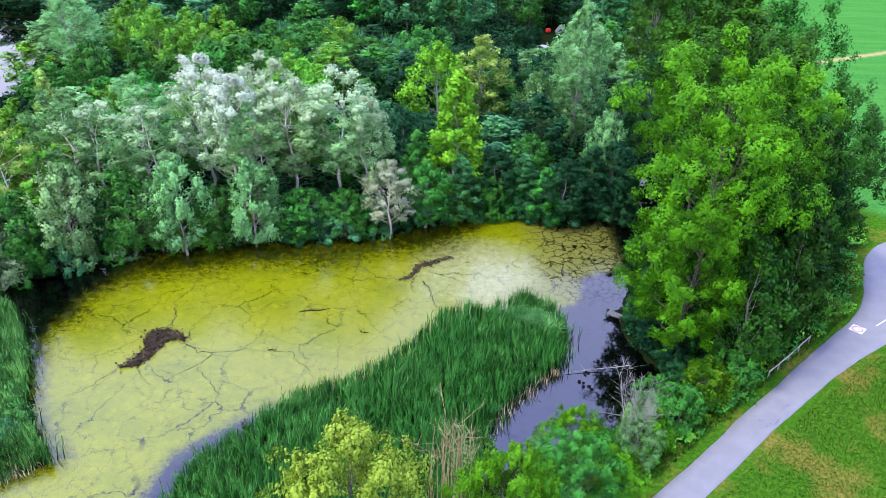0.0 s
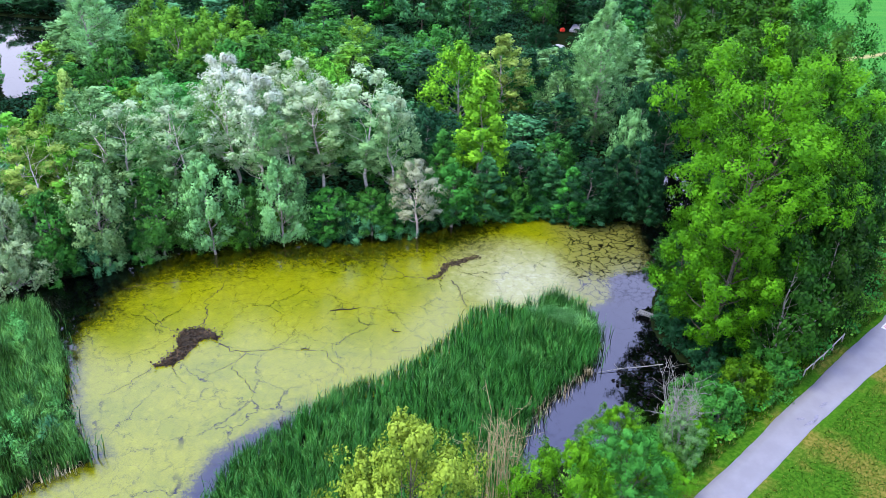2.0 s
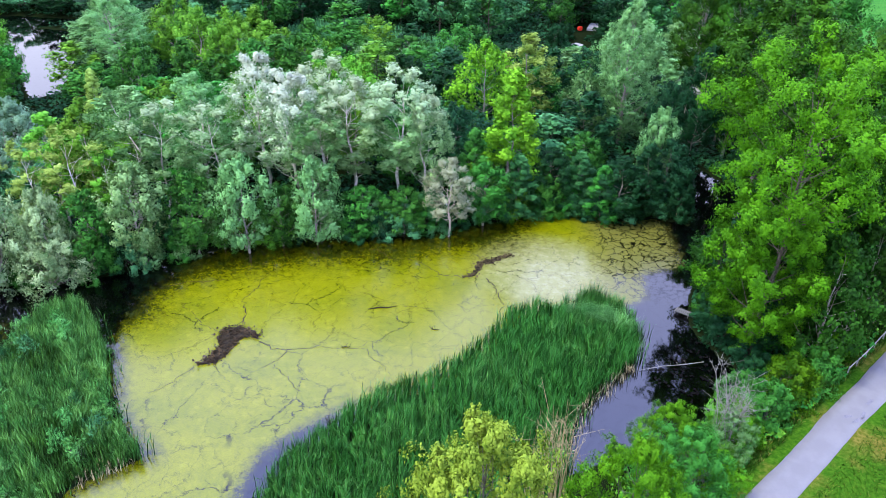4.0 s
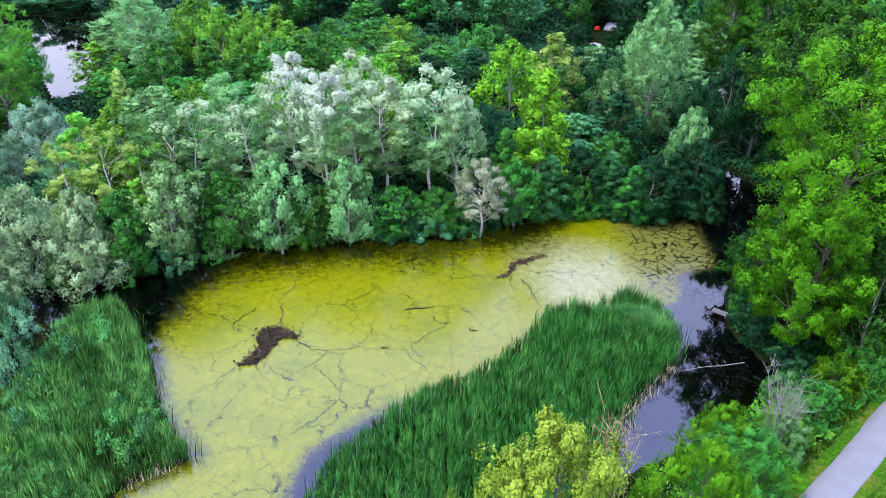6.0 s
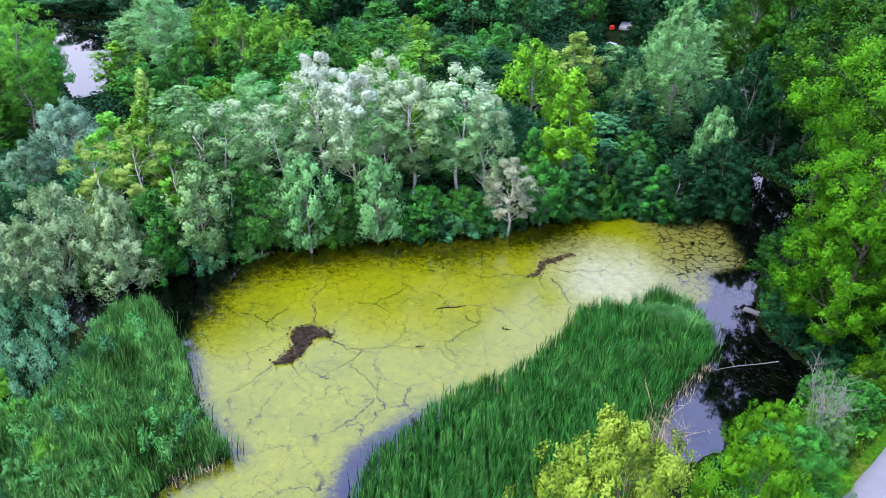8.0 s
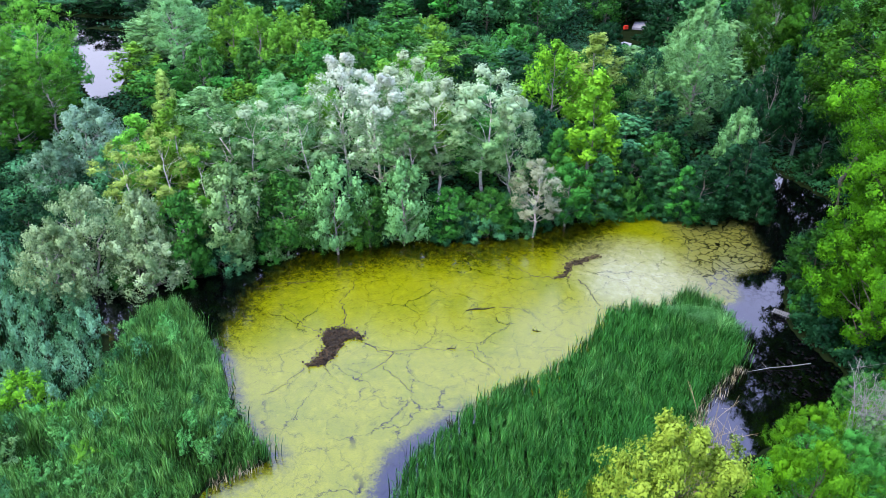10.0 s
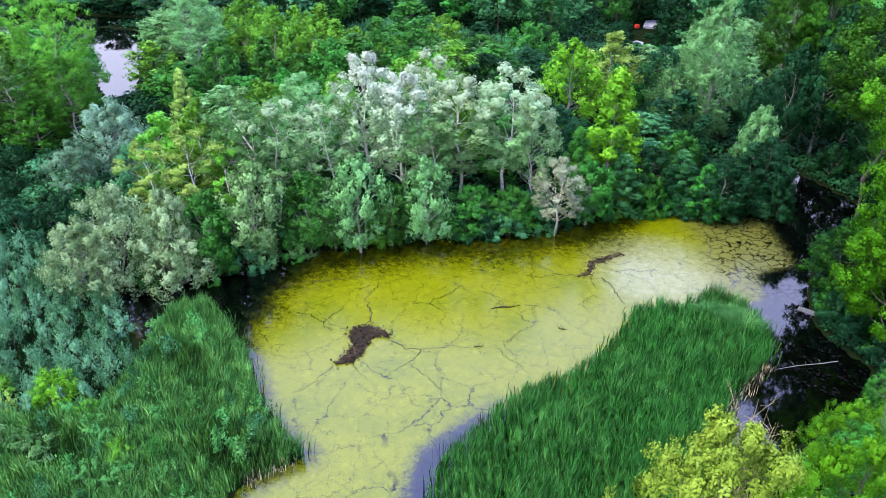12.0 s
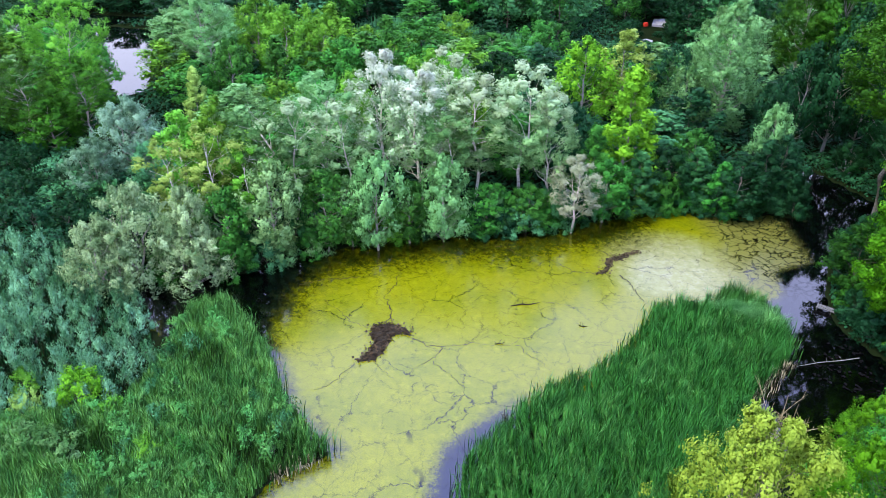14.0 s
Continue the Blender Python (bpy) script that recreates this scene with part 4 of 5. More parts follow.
# ---- dark scrub beyond the marsh ----
rng = np.random.default_rng(70)
SCRUB = [(-118, 128), (-100, 112), (-78, 104), (-64, 96), (-62, 80), (-70, 79), (-80, 84), (-96, 88), (-125, 100)]
spots = []
for k in range(1500):
    x, y = rng.uniform(-125, -60), rng.uniform(79, 128)
    if inside(np.array([x]), np.array([y]), SCRUB)[0] and all((x - a) ** 2 + (y - b) ** 2 > 11 for a, b in spots):
        spots.append((x, y))
for x, y in spots[:85]:
    tree("scrub", x, y, rng.uniform(3.0, 5.0), rng.uniform(4.8, 6.4), rng.choice(["dark", "blue", "dark"]), BARK_BROWN, "shrub", "dark green willow scrub at the edge of the marsh", "shrub", "scrub by the marsh")

# ---- low shrubs in the marsh ----
for x, y, top, width, leaf in ((-62.3, 51.5, 2.8, 2.8, "yellow"), (-57, 46.6, 2.6, 4.6, "sage"), (-60.3, 47.2, 2.6, 4.2, "sage"), (-54.2, 51.6, 2.2, 2.6, "fresh"), (-49.2, 46.3, 2.6, 2.6, "fresh"),
                               (-48.2, 43.6, 2.2, 3.4, "reed_light"), (-44.6, 44.2, 2.3, 2.6, "reed_light"), (-51.5, 44.2, 2.2, 3.0, "reed_light"), (-46.4, 46.8, 2.2, 2.4, "green"), (-64, 55, 2.4, 3, "fresh"), (-51.8, 48.5, 2.1, 2.2, "reed_light")):
    tree("shrub_small", x, y, top + 0.4, width, leaf, BARK_BROWN, "shrub", "small bright shrub standing in the reeds", "shrub", "shrubs in the marsh")
tree("shrub_dense", -58.0, 53.3, 4.2, 5.0, "lemon", BARK_BROWN, "shrub", "round bright yellow-green bush in the marsh", "shrub", "shrubs in the marsh")


# ---- in the duckweed ----
LITTER = leaf_material("dead_litter", (0.015, 0.011, 0.006), (0.09, 0.065, 0.03), 0.1, 0.8)


def ragged_pad(name, outline, high, seed, label, category="plant debris"):
    """A low heap of rotting plants with a torn outline."""
    rng = np.random.default_rng(seed)
    bm = bmesh.new()
    pts = []
    for (ax, ay), (bx, by) in zip(outline, outline[1:] + outline[:1]):
        for k in range(10):
            u = k / 10
            pts.append((ax + (bx - ax) * u + rng.normal(0, 0.15), ay + (by - ay) * u + rng.normal(0, 0.15)))
    rim = [bm.verts.new((x, y, -0.05)) for x, y in pts]
    bm.faces.new(rim)
    bmesh.ops.triangulate(bm, faces=bm.faces[:])
    bmesh.ops.subdivide_edges(bm, edges=bm.edges[:], cuts=2, use_grid_fill=True)
    for v in bm.verts:
        d = float(to_line(np.array([v.co.x]), np.array([v.co.y]), outline, True)[0][0])
        v.co.z = 0.012 + high * min(1, d / 0.6) * rng.uniform(0.3, 1.2)
    bmesh.ops.recalc_face_normals(bm, faces=bm.faces[:])
    thing = new(name)
    part("matted_mound", bm, MUD, thing)
    spots = scatter(rng, [(x, y) for x, y in outline], 26)
    spots = np.concatenate([spots, np.array(pts) + rng.normal(0, 0.34, (len(pts), 2))])
    scraps = arrays_mesh("dead_leaf_litter", *kites(rng, np.column_stack([spots, 0.02 + high * rng.uniform(0.1, 1.3, len(spots))]), np.tile((0.0, 0.0, 1.0), (len(spots), 1)), 0.3, 0.0, 0.5))
    tagged(part("dead_leaf_litter", scraps, LITTER, thing), kind="stuff")
    for k in range(22):
        sticks = bmesh.new()
        x, y = pts[rng.integers(len(pts))]
        turn, reach = rng.uniform(0, 6.28), rng.uniform(0.2, 0.7)
        tube(sticks, [(x, y, 0.03), (x + reach * math.cos(turn), y + reach * math.sin(turn), rng.uniform(0.02, 0.15))], [0.03, 0.015], 3)
        part("twig", sticks, MUD, thing)
    return tagged(thing, label, category)


ragged_pad("plant_heap", [(-31.6, 65.8), (-31.2, 67.4), (-29.5, 68.0), (-27.9, 67.3), (-26.8, 65.6), (-28.0, 66.1), (-29.0, 65.4), (-29.5, 63.2), (-30.6, 61.4), (-32.4, 60.9), (-31.4, 62.8), (-30.8, 64.4)], 0.22, 81, "brown heap of rotting plants afloat in the duckweed")
ragged_pad("plant_heap", [(-4.2, 79.2), (-2.4, 79.8), (-1.4, 82.2), (1.0, 83.6), (2.8, 85), (1.6, 84.9), (-0.6, 83.6), (-2.2, 82.6), (-2.6, 80.4)], 0.12, 82, "thin dark strip of rotting plants beside open water")
rng = np.random.default_rng(83)
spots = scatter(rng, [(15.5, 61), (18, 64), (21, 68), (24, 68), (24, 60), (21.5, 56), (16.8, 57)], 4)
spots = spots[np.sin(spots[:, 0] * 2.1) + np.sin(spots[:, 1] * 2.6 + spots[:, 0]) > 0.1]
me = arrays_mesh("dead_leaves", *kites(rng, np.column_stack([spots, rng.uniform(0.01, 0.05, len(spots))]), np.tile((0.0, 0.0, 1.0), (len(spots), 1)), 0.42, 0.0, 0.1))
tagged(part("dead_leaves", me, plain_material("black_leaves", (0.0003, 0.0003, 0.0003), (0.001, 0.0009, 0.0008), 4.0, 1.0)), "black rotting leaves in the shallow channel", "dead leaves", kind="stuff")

crack = bmesh.new()
rng = np.random.default_rng(84)
for width, line in ((0.2, [(-29.6, 67.8), (-29.3, 70.2), (-30.4, 73.4), (-29.3, 75.8), (-28.9, 78)]), (0.13, [(-26.7, 65.3), (-24.8, 64), (-23.5, 63.8), (-20, 64.7), (-17.2, 64.2), (-15.5, 64.6), (-14.9, 65.7)]),
                    (0.12, [(-15.5, 64.6), (-14.1, 62.7), (-12.9, 61.7), (-12, 60)]), (0.12, [(-32.6, 60.8), (-33.5, 59.3), (-34.7, 57.5), (-36.3, 56.6)]), (0.1, [(-30.8, 61.1), (-29.7, 59.7), (-28.3, 58.5)]),
                    (0.13, [(-23.5, 63.8), (-24.2, 62.1), (-25.3, 61.1), (-26.5, 59.8), (-27.1, 59)]), (0.13, [(-24.4, 61.1), (-22.8, 59.6), (-21.7, 57.9), (-20.9, 57.3)]), (0.08, [(-11.4, 72.7), (-8.4, 72.3), (-5.8, 71.4)]),
                    (0.12, [(-31.7, 66.9), (-34.4, 68.5), (-35.8, 70.6), (-37.7, 72.5)]), (0.15, [(-4, 79.3), (-7, 79.9), (-9.7, 82.9), (-13.5, 83.5)]), (0.2, [(-1.0, 79.0), (-0.1, 77), (0.7, 73.3)]), (0.14, [(-0.9, 82.5), (-2.2, 84.8), (-4.2, 86.3)]),
                    (0.15, [(-13.5, 83.5), (-15.2, 85.5), (-16.5, 85.7)]), (0.16, [(-33.7, 77.3), (-37.5, 76.9), (-41, 75.4)])):
    fine = []
    for (ax, ay), (bx, by) in zip(line, line[1:]):
        steps = max(2, int(math.hypot(bx - ax, by - ay) / 0.35))
        fine += [(ax + (bx - ax) * k / steps + rng.normal(0, 0.13), ay + (by - ay) * k / steps + rng.normal(0, 0.13)) for k in range(steps)]
    fine.append(line[-1])
    last = None
    for k, (x, y) in enumerate(fine):
        a, b = fine[max(0, k - 1)], fine[min(len(fine) - 1, k + 1)]
        d = math.hypot(b[0] - a[0], b[1] - a[1]) or 1
        nx, ny, w = -(b[1] - a[1]) / d, (b[0] - a[0]) / d, width * rng.uniform(0.16, 0.52) * (1 - 0.5 * k / len(fine))
        now = (crack.verts.new((x + nx * w, y + ny * w, 0.006)), crack.verts.new((x - nx * w, y - ny * w, 0.006)))
        if last:
            crack.faces.new((last[0], last[1], now[1], now[0]))
        last = now
tagged(part("water_crack", crack, MUD), "dark branching cracks through the duckweed", "cracks", kind="stuff")


def floating_log(path, radii, label, twigs=0, seed=1, mat=None):
    rng = np.random.default_rng(seed)
    thing = new("log")
    bm = bmesh.new()
    tube(bm, path, radii, 7)
    part("stem", bm, mat or DEADWOOD, thing)
    for k in range(twigs):
        u = rng.uniform(0.2, 0.9)
        i = min(len(path) - 2, int(u * (len(path) - 1)))
        p = Vector(path[i]).lerp(Vector(path[i + 1]), rng.uniform(0, 1))
        bm = bmesh.new()
        q = p + Vector((rng.uniform(-0.5, 0.5), rng.uniform(-0.2, 0.5), rng.uniform(0.15, 0.5)))
        tube(bm, [p, (p + q) / 2 + Vector((0, 0, 0.05)), q], [0.03, 0.022, 0.01], 4)
        part("twig", bm, mat or DEADWOOD, thing)
    return tagged(thing, label, "log")


floating_log([(-15.4, 71.8, 0.02), (-14.2, 72.1, 0.08), (-13.2, 72.1, 0.06), (-11.9, 72.6, 0.03)], [0.05, 0.1, 0.07, 0.03], "dark waterlogged log in the duckweed", 8, 5, MUD)
floating_log([(14.4, 61.6, 0.1), (17, 62.2, 0.2), (19.5, 62.5, 0.28), (21.6, 62.9, 0.35)], [0.025, 0.045, 0.05, 0.06], "bleached fallen branch across the dark channel", 4, 6)
floating_log([(-17.6, 64.5, 0.02), (-17.2, 64.6, 0.08), (-16.8, 64.5, 0.03)], [0.03, 0.06, 0.03], "short dark stub sticking out of the duckweed", 5, 7, MUD)
floating_log([(-7.9, 68.2, 0.02), (-7.4, 68.0, 0.06), (-6.9, 68.1, 0.02)], [0.03, 0.06, 0.02], "short dark stub sticking out of the duckweed", 5, 8, MUD)

# ---- small landing stage ----
jetty = new("jetty")
across, along = Vector((0.66, 0.75, 0)).normalized(), Vector((0.82, -0.57, 0)).normalized()
corner = Vector((20.8, 72.3, 0.45))
for k in range(9):
    bm = bmesh.new()
    c = corner + along * (0.13 + 0.25 * k) + across * 0.45
    box(bm, c, (0.2, 0.95, 0.05), math.atan2(along.y, along.x))
    bmesh.ops.bevel(bm, geom=bm.edges[:], offset=0.008, segments=1)
    part("plank", bm, WEATHERED, jetty)
for u in (0.1, 0.8):
    bm = bmesh.new()
    box(bm, corner + along * 1.13 + across * u + Vector((0, 0, -0.08)), (2.25, 0.1, 0.1), math.atan2(along.y, along.x))
    part("beam", bm, WEATHERED, jetty)
    for v in (0.15, 1.7):
        bm = bmesh.new()
        p = corner + along * v + across * u
        tube(bm, [(p.x, p.y, -1.0), (p.x, p.y, 0.36)], [0.06, 0.055], 7)
        part("post", bm, WEATHERED, jetty)
tagged(jetty, "small grey weathered plank jetty at the channel's edge", "jetty")


# ---- dead plants ----
def dead_shrub(x, y, high, wide, seed, label, name="dead_shrub", stems=9, mat=None, forks=5, upright=0.0):
    rng = np.random.default_rng(seed)
    foot = max(0, land(x, y))
    thing = new(name)
    for s in range(stems):
        bm = bmesh.new()
        turn, out = rng.uniform(0, 6.28), rng.uniform(0.2, 1) * wide / 2
        tip = Vector((x + out * math.cos(turn), y + out * math.sin(turn), foot + high * rng.uniform(0.7, 1)))
        root = Vector((x + rng.normal(0, 0.15 * wide) + upright * (tip.x - x), y + rng.normal(0, 0.08 * wide) + upright * (tip.y - y), foot - 0.05))
        mid = root.lerp(tip, 0.5) + Vector((rng.normal(0, 0.12), rng.normal(0, 0.12), 0.1 * high))
        tube(bm, [root, mid, tip], [0.038, 0.026, 0.008], 5)
        for f in range(forks):
            p = mid.lerp(tip, rng.uniform(0, 0.9))
            q = p + Vector((rng.normal(0, 0.18), rng.normal(0, 0.18), rng.uniform(0.1, 0.3))) * high * 0.5
            tube(bm, [p, p.lerp(q, 0.5) + Vector((0, 0, 0.04)), q], [0.02, 0.014, 0.006], 4)
            for g in range(3):
                r = p.lerp(q, rng.uniform(0.4, 0.9))
                w = r + Vector((rng.normal(0, 0.12), rng.normal(0, 0.12), rng.uniform(0.02, 0.16))) * high * 0.4
                tube(bm, [r, w], [0.014, 0.006], 3)
        part("stem", bm, mat or DEADWOOD, thing)
    return tagged(thing, label, "dead shrub")


dead_shrub(17.0, 46.4, 10.4, 5.0, 91, "bare grey dead shrub on the bank", stems=10, forks=7)
dead_shrub(18.2, 46.8, 8.5, 3.6, 92, "bare grey dead shrub on the bank", stems=5, forks=6)
dead_shrub(-36, 51.2, 1.1, 1.0, 93, "thin dead stalks standing in the water", "dead_stalks", 5, DEADWOOD, 1)
dead_shrub(-17.4, 52.6, 1.3, 1.2, 94, "thin dead stalks standing in the water", "dead_stalks", 7, MUD, 1)


def straw_clump(x, y, high, wide, count, seed, label):
    rng = np.random.default_rng(seed)
    spots = np.array((x, y)) + rng.normal(0, wide / 3, (count, 2))
    me = arrays_mesh("dead_reeds", *blades(rng, spots, high, 0.07, 0.2, (0.05, 0.0), 0.0))
    tagged(part("dead_reeds", me, LEAF["straw"]), label, "dead reeds")


dead_shrub(1.9, 41.2, 12.6, 4.0, 95, "leafless buff-coloured shoots between the oaks", "dead_shoots", 40, bark_material("dry_shoots", (0.2, 0.16, 0.07), (0.38, 0.31, 0.16), 5.0), 1, 0.85)
for k, (x, y) in enumerate(((7.2, 55.2), (8.6, 56.8), (10.2, 58.4), (11.8, 60.2), (13.2, 61.4), (6.2, 53.6), (-36.2, 46.2), (-37.6, 45.2), (-35.2, 46.8))):
    straw_clump(x, y, 1.1, 1.3, 45, 100 + k, "dry buff reed stems at the water's edge")
bent = np.random.default_rng(120)
spots = bent.uniform((6, 67), (14.5, 73), (9000, 2))
spots = spots[inside(spots[:, 0], spots[:, 1], ISLAND) & (to_line(spots[:, 0], spots[:, 1], SWATH)[0] < 1.1)]
for share, leaf in ((0.0, "reed_light"), (0.6, "sage")):
    me = arrays_mesh("bent_reeds", *blades(bent, spots[int(len(spots) * share):], 2.7, 0.045, 0.22, (1.0, -0.55)))
    tagged(part("bent_reeds", me, LEAF[leaf]), "wind-flattened reeds lying over one another", "reeds", kind="stuff")
rng = np.random.default_rng(121)
fringe = []
for (ax, ay), (bx, by) in list(zip(ISLAND, ISLAND[1:] + ISLAND[:1])) + list(zip(SPIT[:10], SPIT[1:11])):
    for k in range(int(math.hypot(bx - ax, by - ay) * 9)):
        u = rng.uniform(0, 1)
        fringe.append((ax + (bx - ax) * u + rng.normal(0, 0.55), ay + (by - ay) * u + rng.normal(0, 0.55)))
me = arrays_mesh("reed_fringe", *blades(rng, np.array(fringe), 2.0, 0.07, 0.2, (0.05, 0), 0.0))
tagged(part("reed_fringe", me, LEAF["reed"]), "sparse reeds standing out into open water", "reeds", kind="stuff")


# ---- along the lane ----
FENCE_WOOD = bark_material("fence_wood", (0.17, 0.16, 0.13), (0.34, 0.32, 0.27), 9.0)


def field_fence(points, label):
    thing = new("fence")
    for i, (x, y) in enumerate(points):
        bm = bmesh.new()
        z = land(x, y)
        tube(bm, [(x, y, z - 0.3), (x, y, z + 1.0)], [0.07, 0.06], 8)
        part("post", bm, FENCE_WOOD, thing)
        if i:
            a, b = points[i - 1], (x, y)
            for h in (0.85,):
                bm = bmesh.new()
                p, q = Vector((*a, land(*a) + h)), Vector((*b, z + h))
                tube(bm, [p - (q - p) * 0.04, q + (q - p) * 0.04], [0.07, 0.06], 6)
                part("rail", bm, FENCE_WOOD, thing)
    return tagged(thing, label, "fence")


field_fence([(33.8, 57.7), (35.3, 59.0), (36.9, 60.4), (38.6, 62.0), (40.5, 63.8)], "long low weathered wooden rail along the top of the slope")

sign = new("road_marking")
bm = bmesh.new()
mark = [(45.75, 66.0), (46.8, 67.0), (47.85, 66.05), (46.8, 65.05)]
z = ROAD_Z + 0.078
bm.faces.new([bm.verts.new((x, y, z)) for x, y in mark[::-1]])
part("white_square", bm, WHITE_PAINT, sign)
bm = bmesh.new()
inner, outer = [], []
for k in range(28):
    a = k * math.tau / 28
    u = Vector((1.05, 0.02, 0)) * math.cos(a) * 0.62 + Vector((0.0, 0.99, 0)) * math.sin(a) * 0.62
    outer.append(bm.verts.new(Vector((46.8, 66.02, z + 0.004)) + u * 0.95))
    inner.append(bm.verts.new(Vector((46.8, 66.02, z + 0.004)) + u * 0.72))
for k in range(28):
    bm.faces.new((outer[k], outer[(k + 1) % 28], inner[(k + 1) % 28], inner[k]))
part("red_ring", bm, RED_PAINT, sign)
tagged(sign, "worn white square with a pale red ring painted on the lane", "road marking")
bm = bmesh.new()
d, w = Vector((0.82, 0.57, 0)).normalized(), Vector((-0.57, 0.82, 0)).normalized() * 0.08
for u in (0.0,):
    a = Vector((49.2, 66.7, ROAD_Z + 0.082))
    b = a + d * 2.2
    bm.faces.new([bm.verts.new(v) for v in (a - w, b - w, b + w, a + w)])
tagged(part("road_line", bm, WHITE_PAINT), "short white line painted on the lane", "road marking")


def grass_patch(seed, shape, per_metre, tall, wide, leaf, label, keep=None):
    rng = np.random.default_rng(seed)
    spots = scatter(rng, shape, per_metre, keep)
    me = arrays_mesh("grass", *blades(rng, spots, tall, wide, 0.35, (0.05, 0.05)))
    tagged(part("grass", me, LEAF[leaf]), label, "grass", kind="stuff")


VERGE = [(14, 40), (19, 44), (27.5, 51.5), (36, 59.2), (44, 65.6), (48.5, 70), (50, 75), (53, 80), (56, 86), (52, 88), (47, 76), (41, 69.5), (33, 61), (24, 53), (15, 46)]
LAWN = [(17, 36), (27, 45), (36, 53), (44, 59.5), (53, 65), (60, 66), (62, 40), (30, 30)]
off_road = lambda x, y: to_line(x, y, ROAD)[0] > 1.75 + 0.9 * ease(x, 36, 46)
grass_patch(130, VERGE, 34, 0.55, 0.07, "grass", "long green grass on the verge", off_road)
grass_patch(131, LAWN, 40, 0.2, 0.07, "grass", "mown meadow grass with dry yellow patches", off_road)
rng = np.random.default_rng(132)
for k in range(90):
    u = rng.uniform(0, 1)
    x, y = 12 + 33 * u + rng.normal(0, 1.8), 42.5 + 27 * u + rng.normal(0, 1.8)
    if off_road(np.array([x]), np.array([y]))[0] and signed(np.array([x]), np.array([y]), EAST)[0] > 4.2 and not 30 < x < 42 and signed(np.array([x]), np.array([y]), POND)[0] > 0.5:
        tree("shrub_small", x, y, land(x, y) + rng.uniform(1.2, 2.8), rng.uniform(2, 3.6), rng.choice(["green", "green", "grass", "fresh"]), BARK_BROWN, "shrub", "low bramble bush on the slope below the lane", "shrub", "brambles below the lane")

# ---- seen through gaps in the wood ----
for corners in (((31.5, 202), (36, 200.5), (39, 206), (36.5, 208.5), (33.5, 208)), ((24, 182.5), (27, 183), (28, 186), (26.5, 187.5), (25, 186))):
    bm = bmesh.new()
    bm.faces.new([bm.verts.new((x, y, 0.95)) for x, y in corners])
    made = bmesh.ops.extrude_face_region(bm, geom=bm.faces[:])
    bmesh.ops.translate(bm, vec=(0, 0, -0.6), verts=[v for v in made["geom"] if isinstance(v, bmesh.types.BMVert)])
    bmesh.ops.recalc_face_normals(bm, faces=bm.faces[:])
    tagged(part("pavement", bm, GRAVEL), "pale gravel yard among the trees", "gravel yard", kind="structure")
for x, y, top, width in ((30.5, 191, 1.9, 4), (24.3, 180, 2.6, 4.5), (24, 191, 4.5, 6), (35.5, 194, 5, 6.5), (21, 185, 6, 6), (32.5, 184, 6, 6)):
    tree("bush", x, y, top, width, "dark", BARK_BROWN, "shrub", "dark shrub beside the gravel yard", "shrub", "shrubs by the gravel yard")
bm = bmesh.new()
box(bm, (29.3, 200, 1.35), (1.1, 0.8, 0.9), 0.4)
bmesh.ops.bevel(bm, geom=bm.edges[:], offset=0.15, segments=2)
tagged(part("tarpaulin", bm, RED_SHEET), "bright red tarpaulin over a stack in the gravel yard", "tarpaulin")
bm = bmesh.new()
path = [(40, 166), (45, 157), (50, 147.5), (55, 139), (60, 131)]
rows = [(bm.verts.new((x - 1.6, y - 0.9, land(x, y) + 0.25)), bm.verts.new((x + 1.6, y + 0.9, land(x, y) + 0.25)), bm.verts.new((x + 1.8, y + 1.1, land(x, y) - 0.4)), bm.verts.new((x - 1.8, y - 1.1, land(x, y) - 0.4))) for x, y in path]
for a, b in zip(rows, rows[1:]):
    for k in range(4):
        bm.faces.new((a[k], a[(k + 1) % 4], b[(k + 1) % 4], b[k]))
bmesh.ops.recalc_face_normals(bm, faces=bm.faces[:])
tagged(part("path", bm, GRAVEL), "pale gravel path glimpsed behind the trunks", "path", kind="structure")

# ---- the floor of the wood ----
rng = np.random.default_rng(140)
spots = rng.uniform((-150, 76), (75, 235), (130000, 2))
px, py = spots[:, 0], spots[:, 1]
keep = (signed(px, py, EAST) > 5) & (signed(px, py, POND) > 0.6) & (signed(px, py, FAR_POND) > 0.8) & (signed(px, py, GRAVEL_LOT) > 0.5) & (to_line(px, py, [(40, 166), (60, 131)])[0] > 2.2) & (signed(px, py, REED_GLADE) > 0) & (signed(px, py, LEFT_FIELD) > 0)
spots = spots[keep]
places = np.column_stack([spots, heights(spots[:, 0], spots[:, 1]) + rng.uniform(0.1, 1.3, len(spots))])
# dark leaf colour puts the wood's shade into the plants
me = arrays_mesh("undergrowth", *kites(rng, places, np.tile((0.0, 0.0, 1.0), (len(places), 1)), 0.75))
tagged(part("undergrowth", me, LEAF["dark"]), "herbs and brambles under the trees, coloured dark for the shade", "undergrowth", kind="stuff")

rng = np.random.default_rng(141)
spots = rng.uniform((14, 46), (48, 122), (26000, 2))
gap = signed(spots[:, 0], spots[:, 1], POND)
spots = spots[(gap > 0.1) & (gap < 5) & (signed(spots[:, 0], spots[:, 1], EAST) > 5)]
places = np.column_stack([spots, heights(spots[:, 0], spots[:, 1]) + rng.uniform(0.05, 0.9, len(spots))])
# the shade along the bank is carried by this dark leaf colour
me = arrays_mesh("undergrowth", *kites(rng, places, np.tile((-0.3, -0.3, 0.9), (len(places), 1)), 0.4))
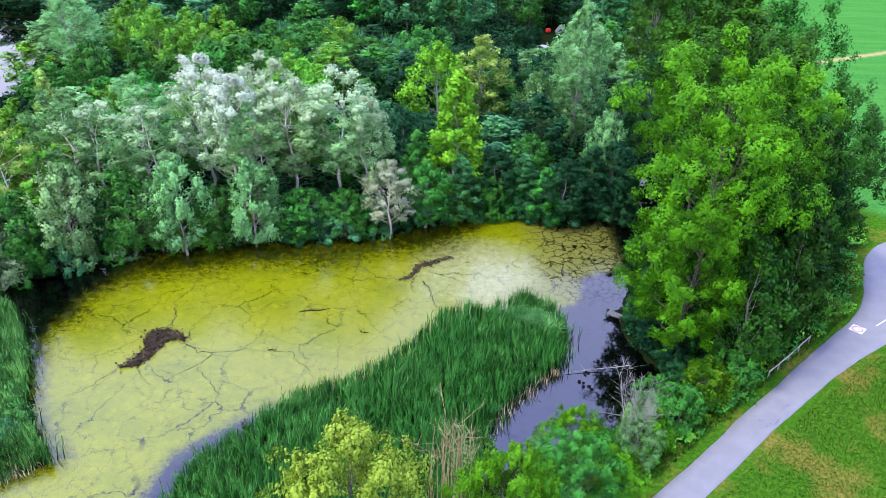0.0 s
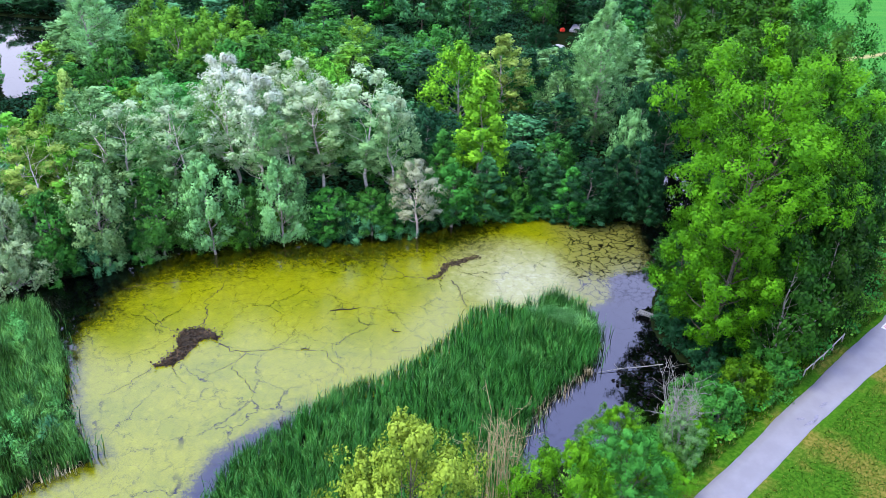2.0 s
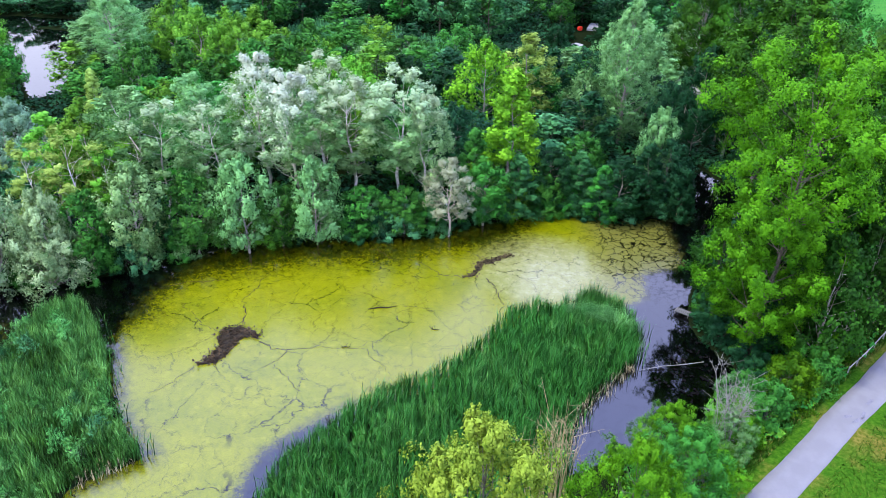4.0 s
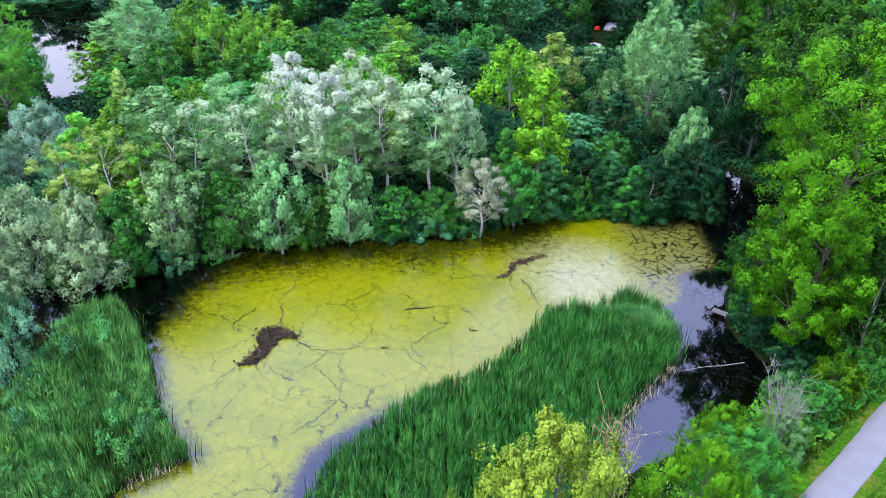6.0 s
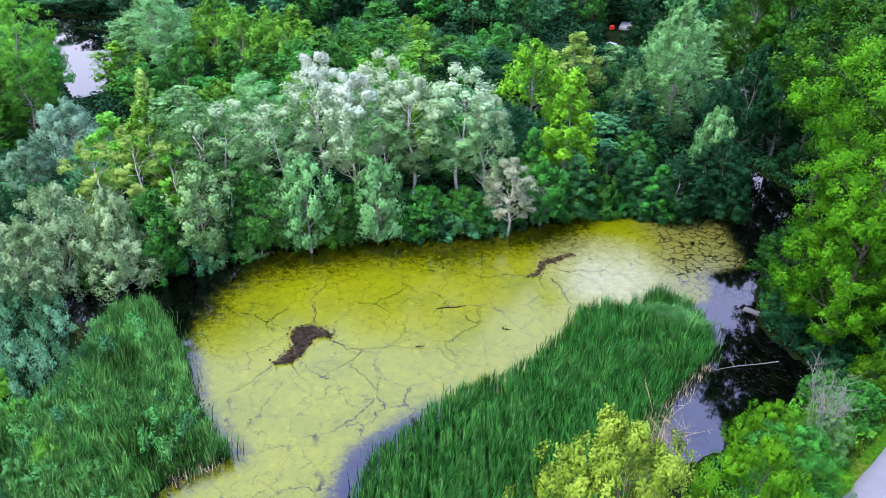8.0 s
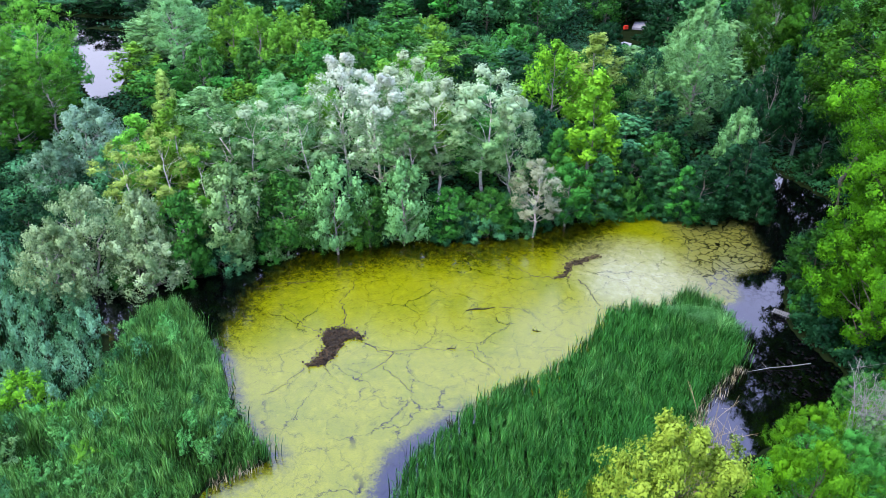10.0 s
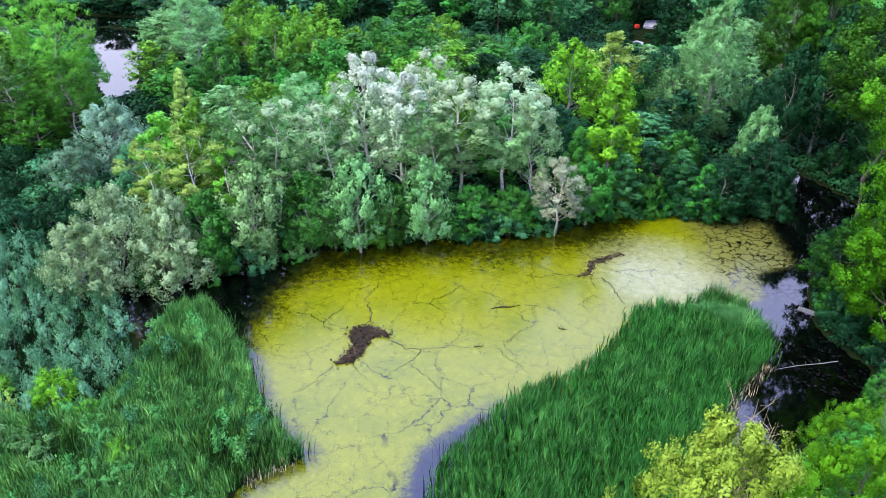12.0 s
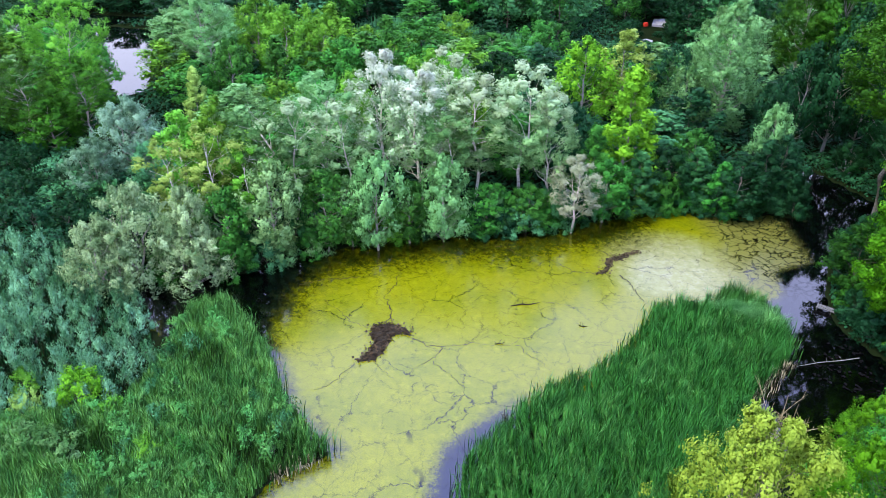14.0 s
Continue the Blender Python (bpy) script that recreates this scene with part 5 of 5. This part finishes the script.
tagged(part("undergrowth", me, LEAF["dark"]), "brambles and herbs along the channel bank, coloured dark for shade", "undergrowth", kind="stuff")

# ---- brambles and tall herbs on the slope below the lane ----
rng = np.random.default_rng(142)
spots = rng.uniform((8, 38), (58, 98), (60000, 2))
px, py = spots[:, 0], spots[:, 1]
far = signed(px, py, EAST)
spots = spots[(far > 3.0 + 0.7 * np.sin(px * 1.3)) & (far < 14) & (signed(px, py, POND) > 0.8)]
swell = 0.5 + 0.5 * np.sin(spots[:, 0] * 1.1 + 1.5 * np.sin(spots[:, 1] * 0.7)) * np.sin(spots[:, 1] * 1.3 + spots[:, 0] * 0.4)
places = np.column_stack([spots, heights(spots[:, 0], spots[:, 1]) + rng.uniform(0.15, 0.5, len(spots)) + 1.1 * swell])
for leaf, label in (("fresh", "bright green nettles and herbs on the slope below the lane"), ("green", "deep green brambles on the slope below the lane")):
    mine = (np.sin(spots[:, 0] * 0.8 + spots[:, 1] * 0.3) + rng.normal(0, 0.8, len(spots)) > 0.35) == (leaf == "fresh")
    tilt = np.column_stack([rng.normal(-0.3, 0.4, (mine.sum(), 1)), rng.normal(-0.3, 0.4, (mine.sum(), 1)), np.full(mine.sum(), 0.9)])
    me = arrays_mesh("undergrowth", *kites(rng, places[mine], tilt, 0.3, 0.25, 0.3, 0.36, unit(tilt)))
    tagged(part("undergrowth", me, LEAF[leaf]), label, "undergrowth", kind="stuff")

# ---- tar patches on the lane ----
rng = np.random.default_rng(150)
TAR = plain_material("tar", (0.11, 0.11, 0.13), (0.17, 0.17, 0.19), 8.0)
for x, y, long, turn in ((31.6, 50.9, 1.0, 0.4), (32.4, 51.6, 0.7, 0.9), (30.9, 51.4, 0.6, 0.2), (33.9, 53.4, 0.8, 0.6)):
    bm = bmesh.new()
    rim = []
    for k in range(22):
        a = k * math.tau / 22
        r = rng.uniform(0.55, 1.0)
        u, v = long * r * math.cos(a), 0.22 * r * math.sin(a)
        rim.append(bm.verts.new((x + u * math.cos(turn) - v * math.sin(turn), y + u * math.sin(turn) + v * math.cos(turn), ROAD_Z + 0.076)))
    bm.faces.new(rim)
    tagged(part("tar_patch", bm, TAR), "dark tar patch on the worn asphalt", "tar patch", "tar patches")

for x, y, top, width, leaf in ((17.6, 46, 8.5, 4.2, "sage"), (16.2, 46.2, 6.5, 3.6, "sage"), (21.5, 54, 6.5, 4, "green")):
    tree("oak", x, y, top, width, leaf, GREY, "shrub", "half-bare grey-green shrub on the bank", "shrub", "shrubs below the lane")
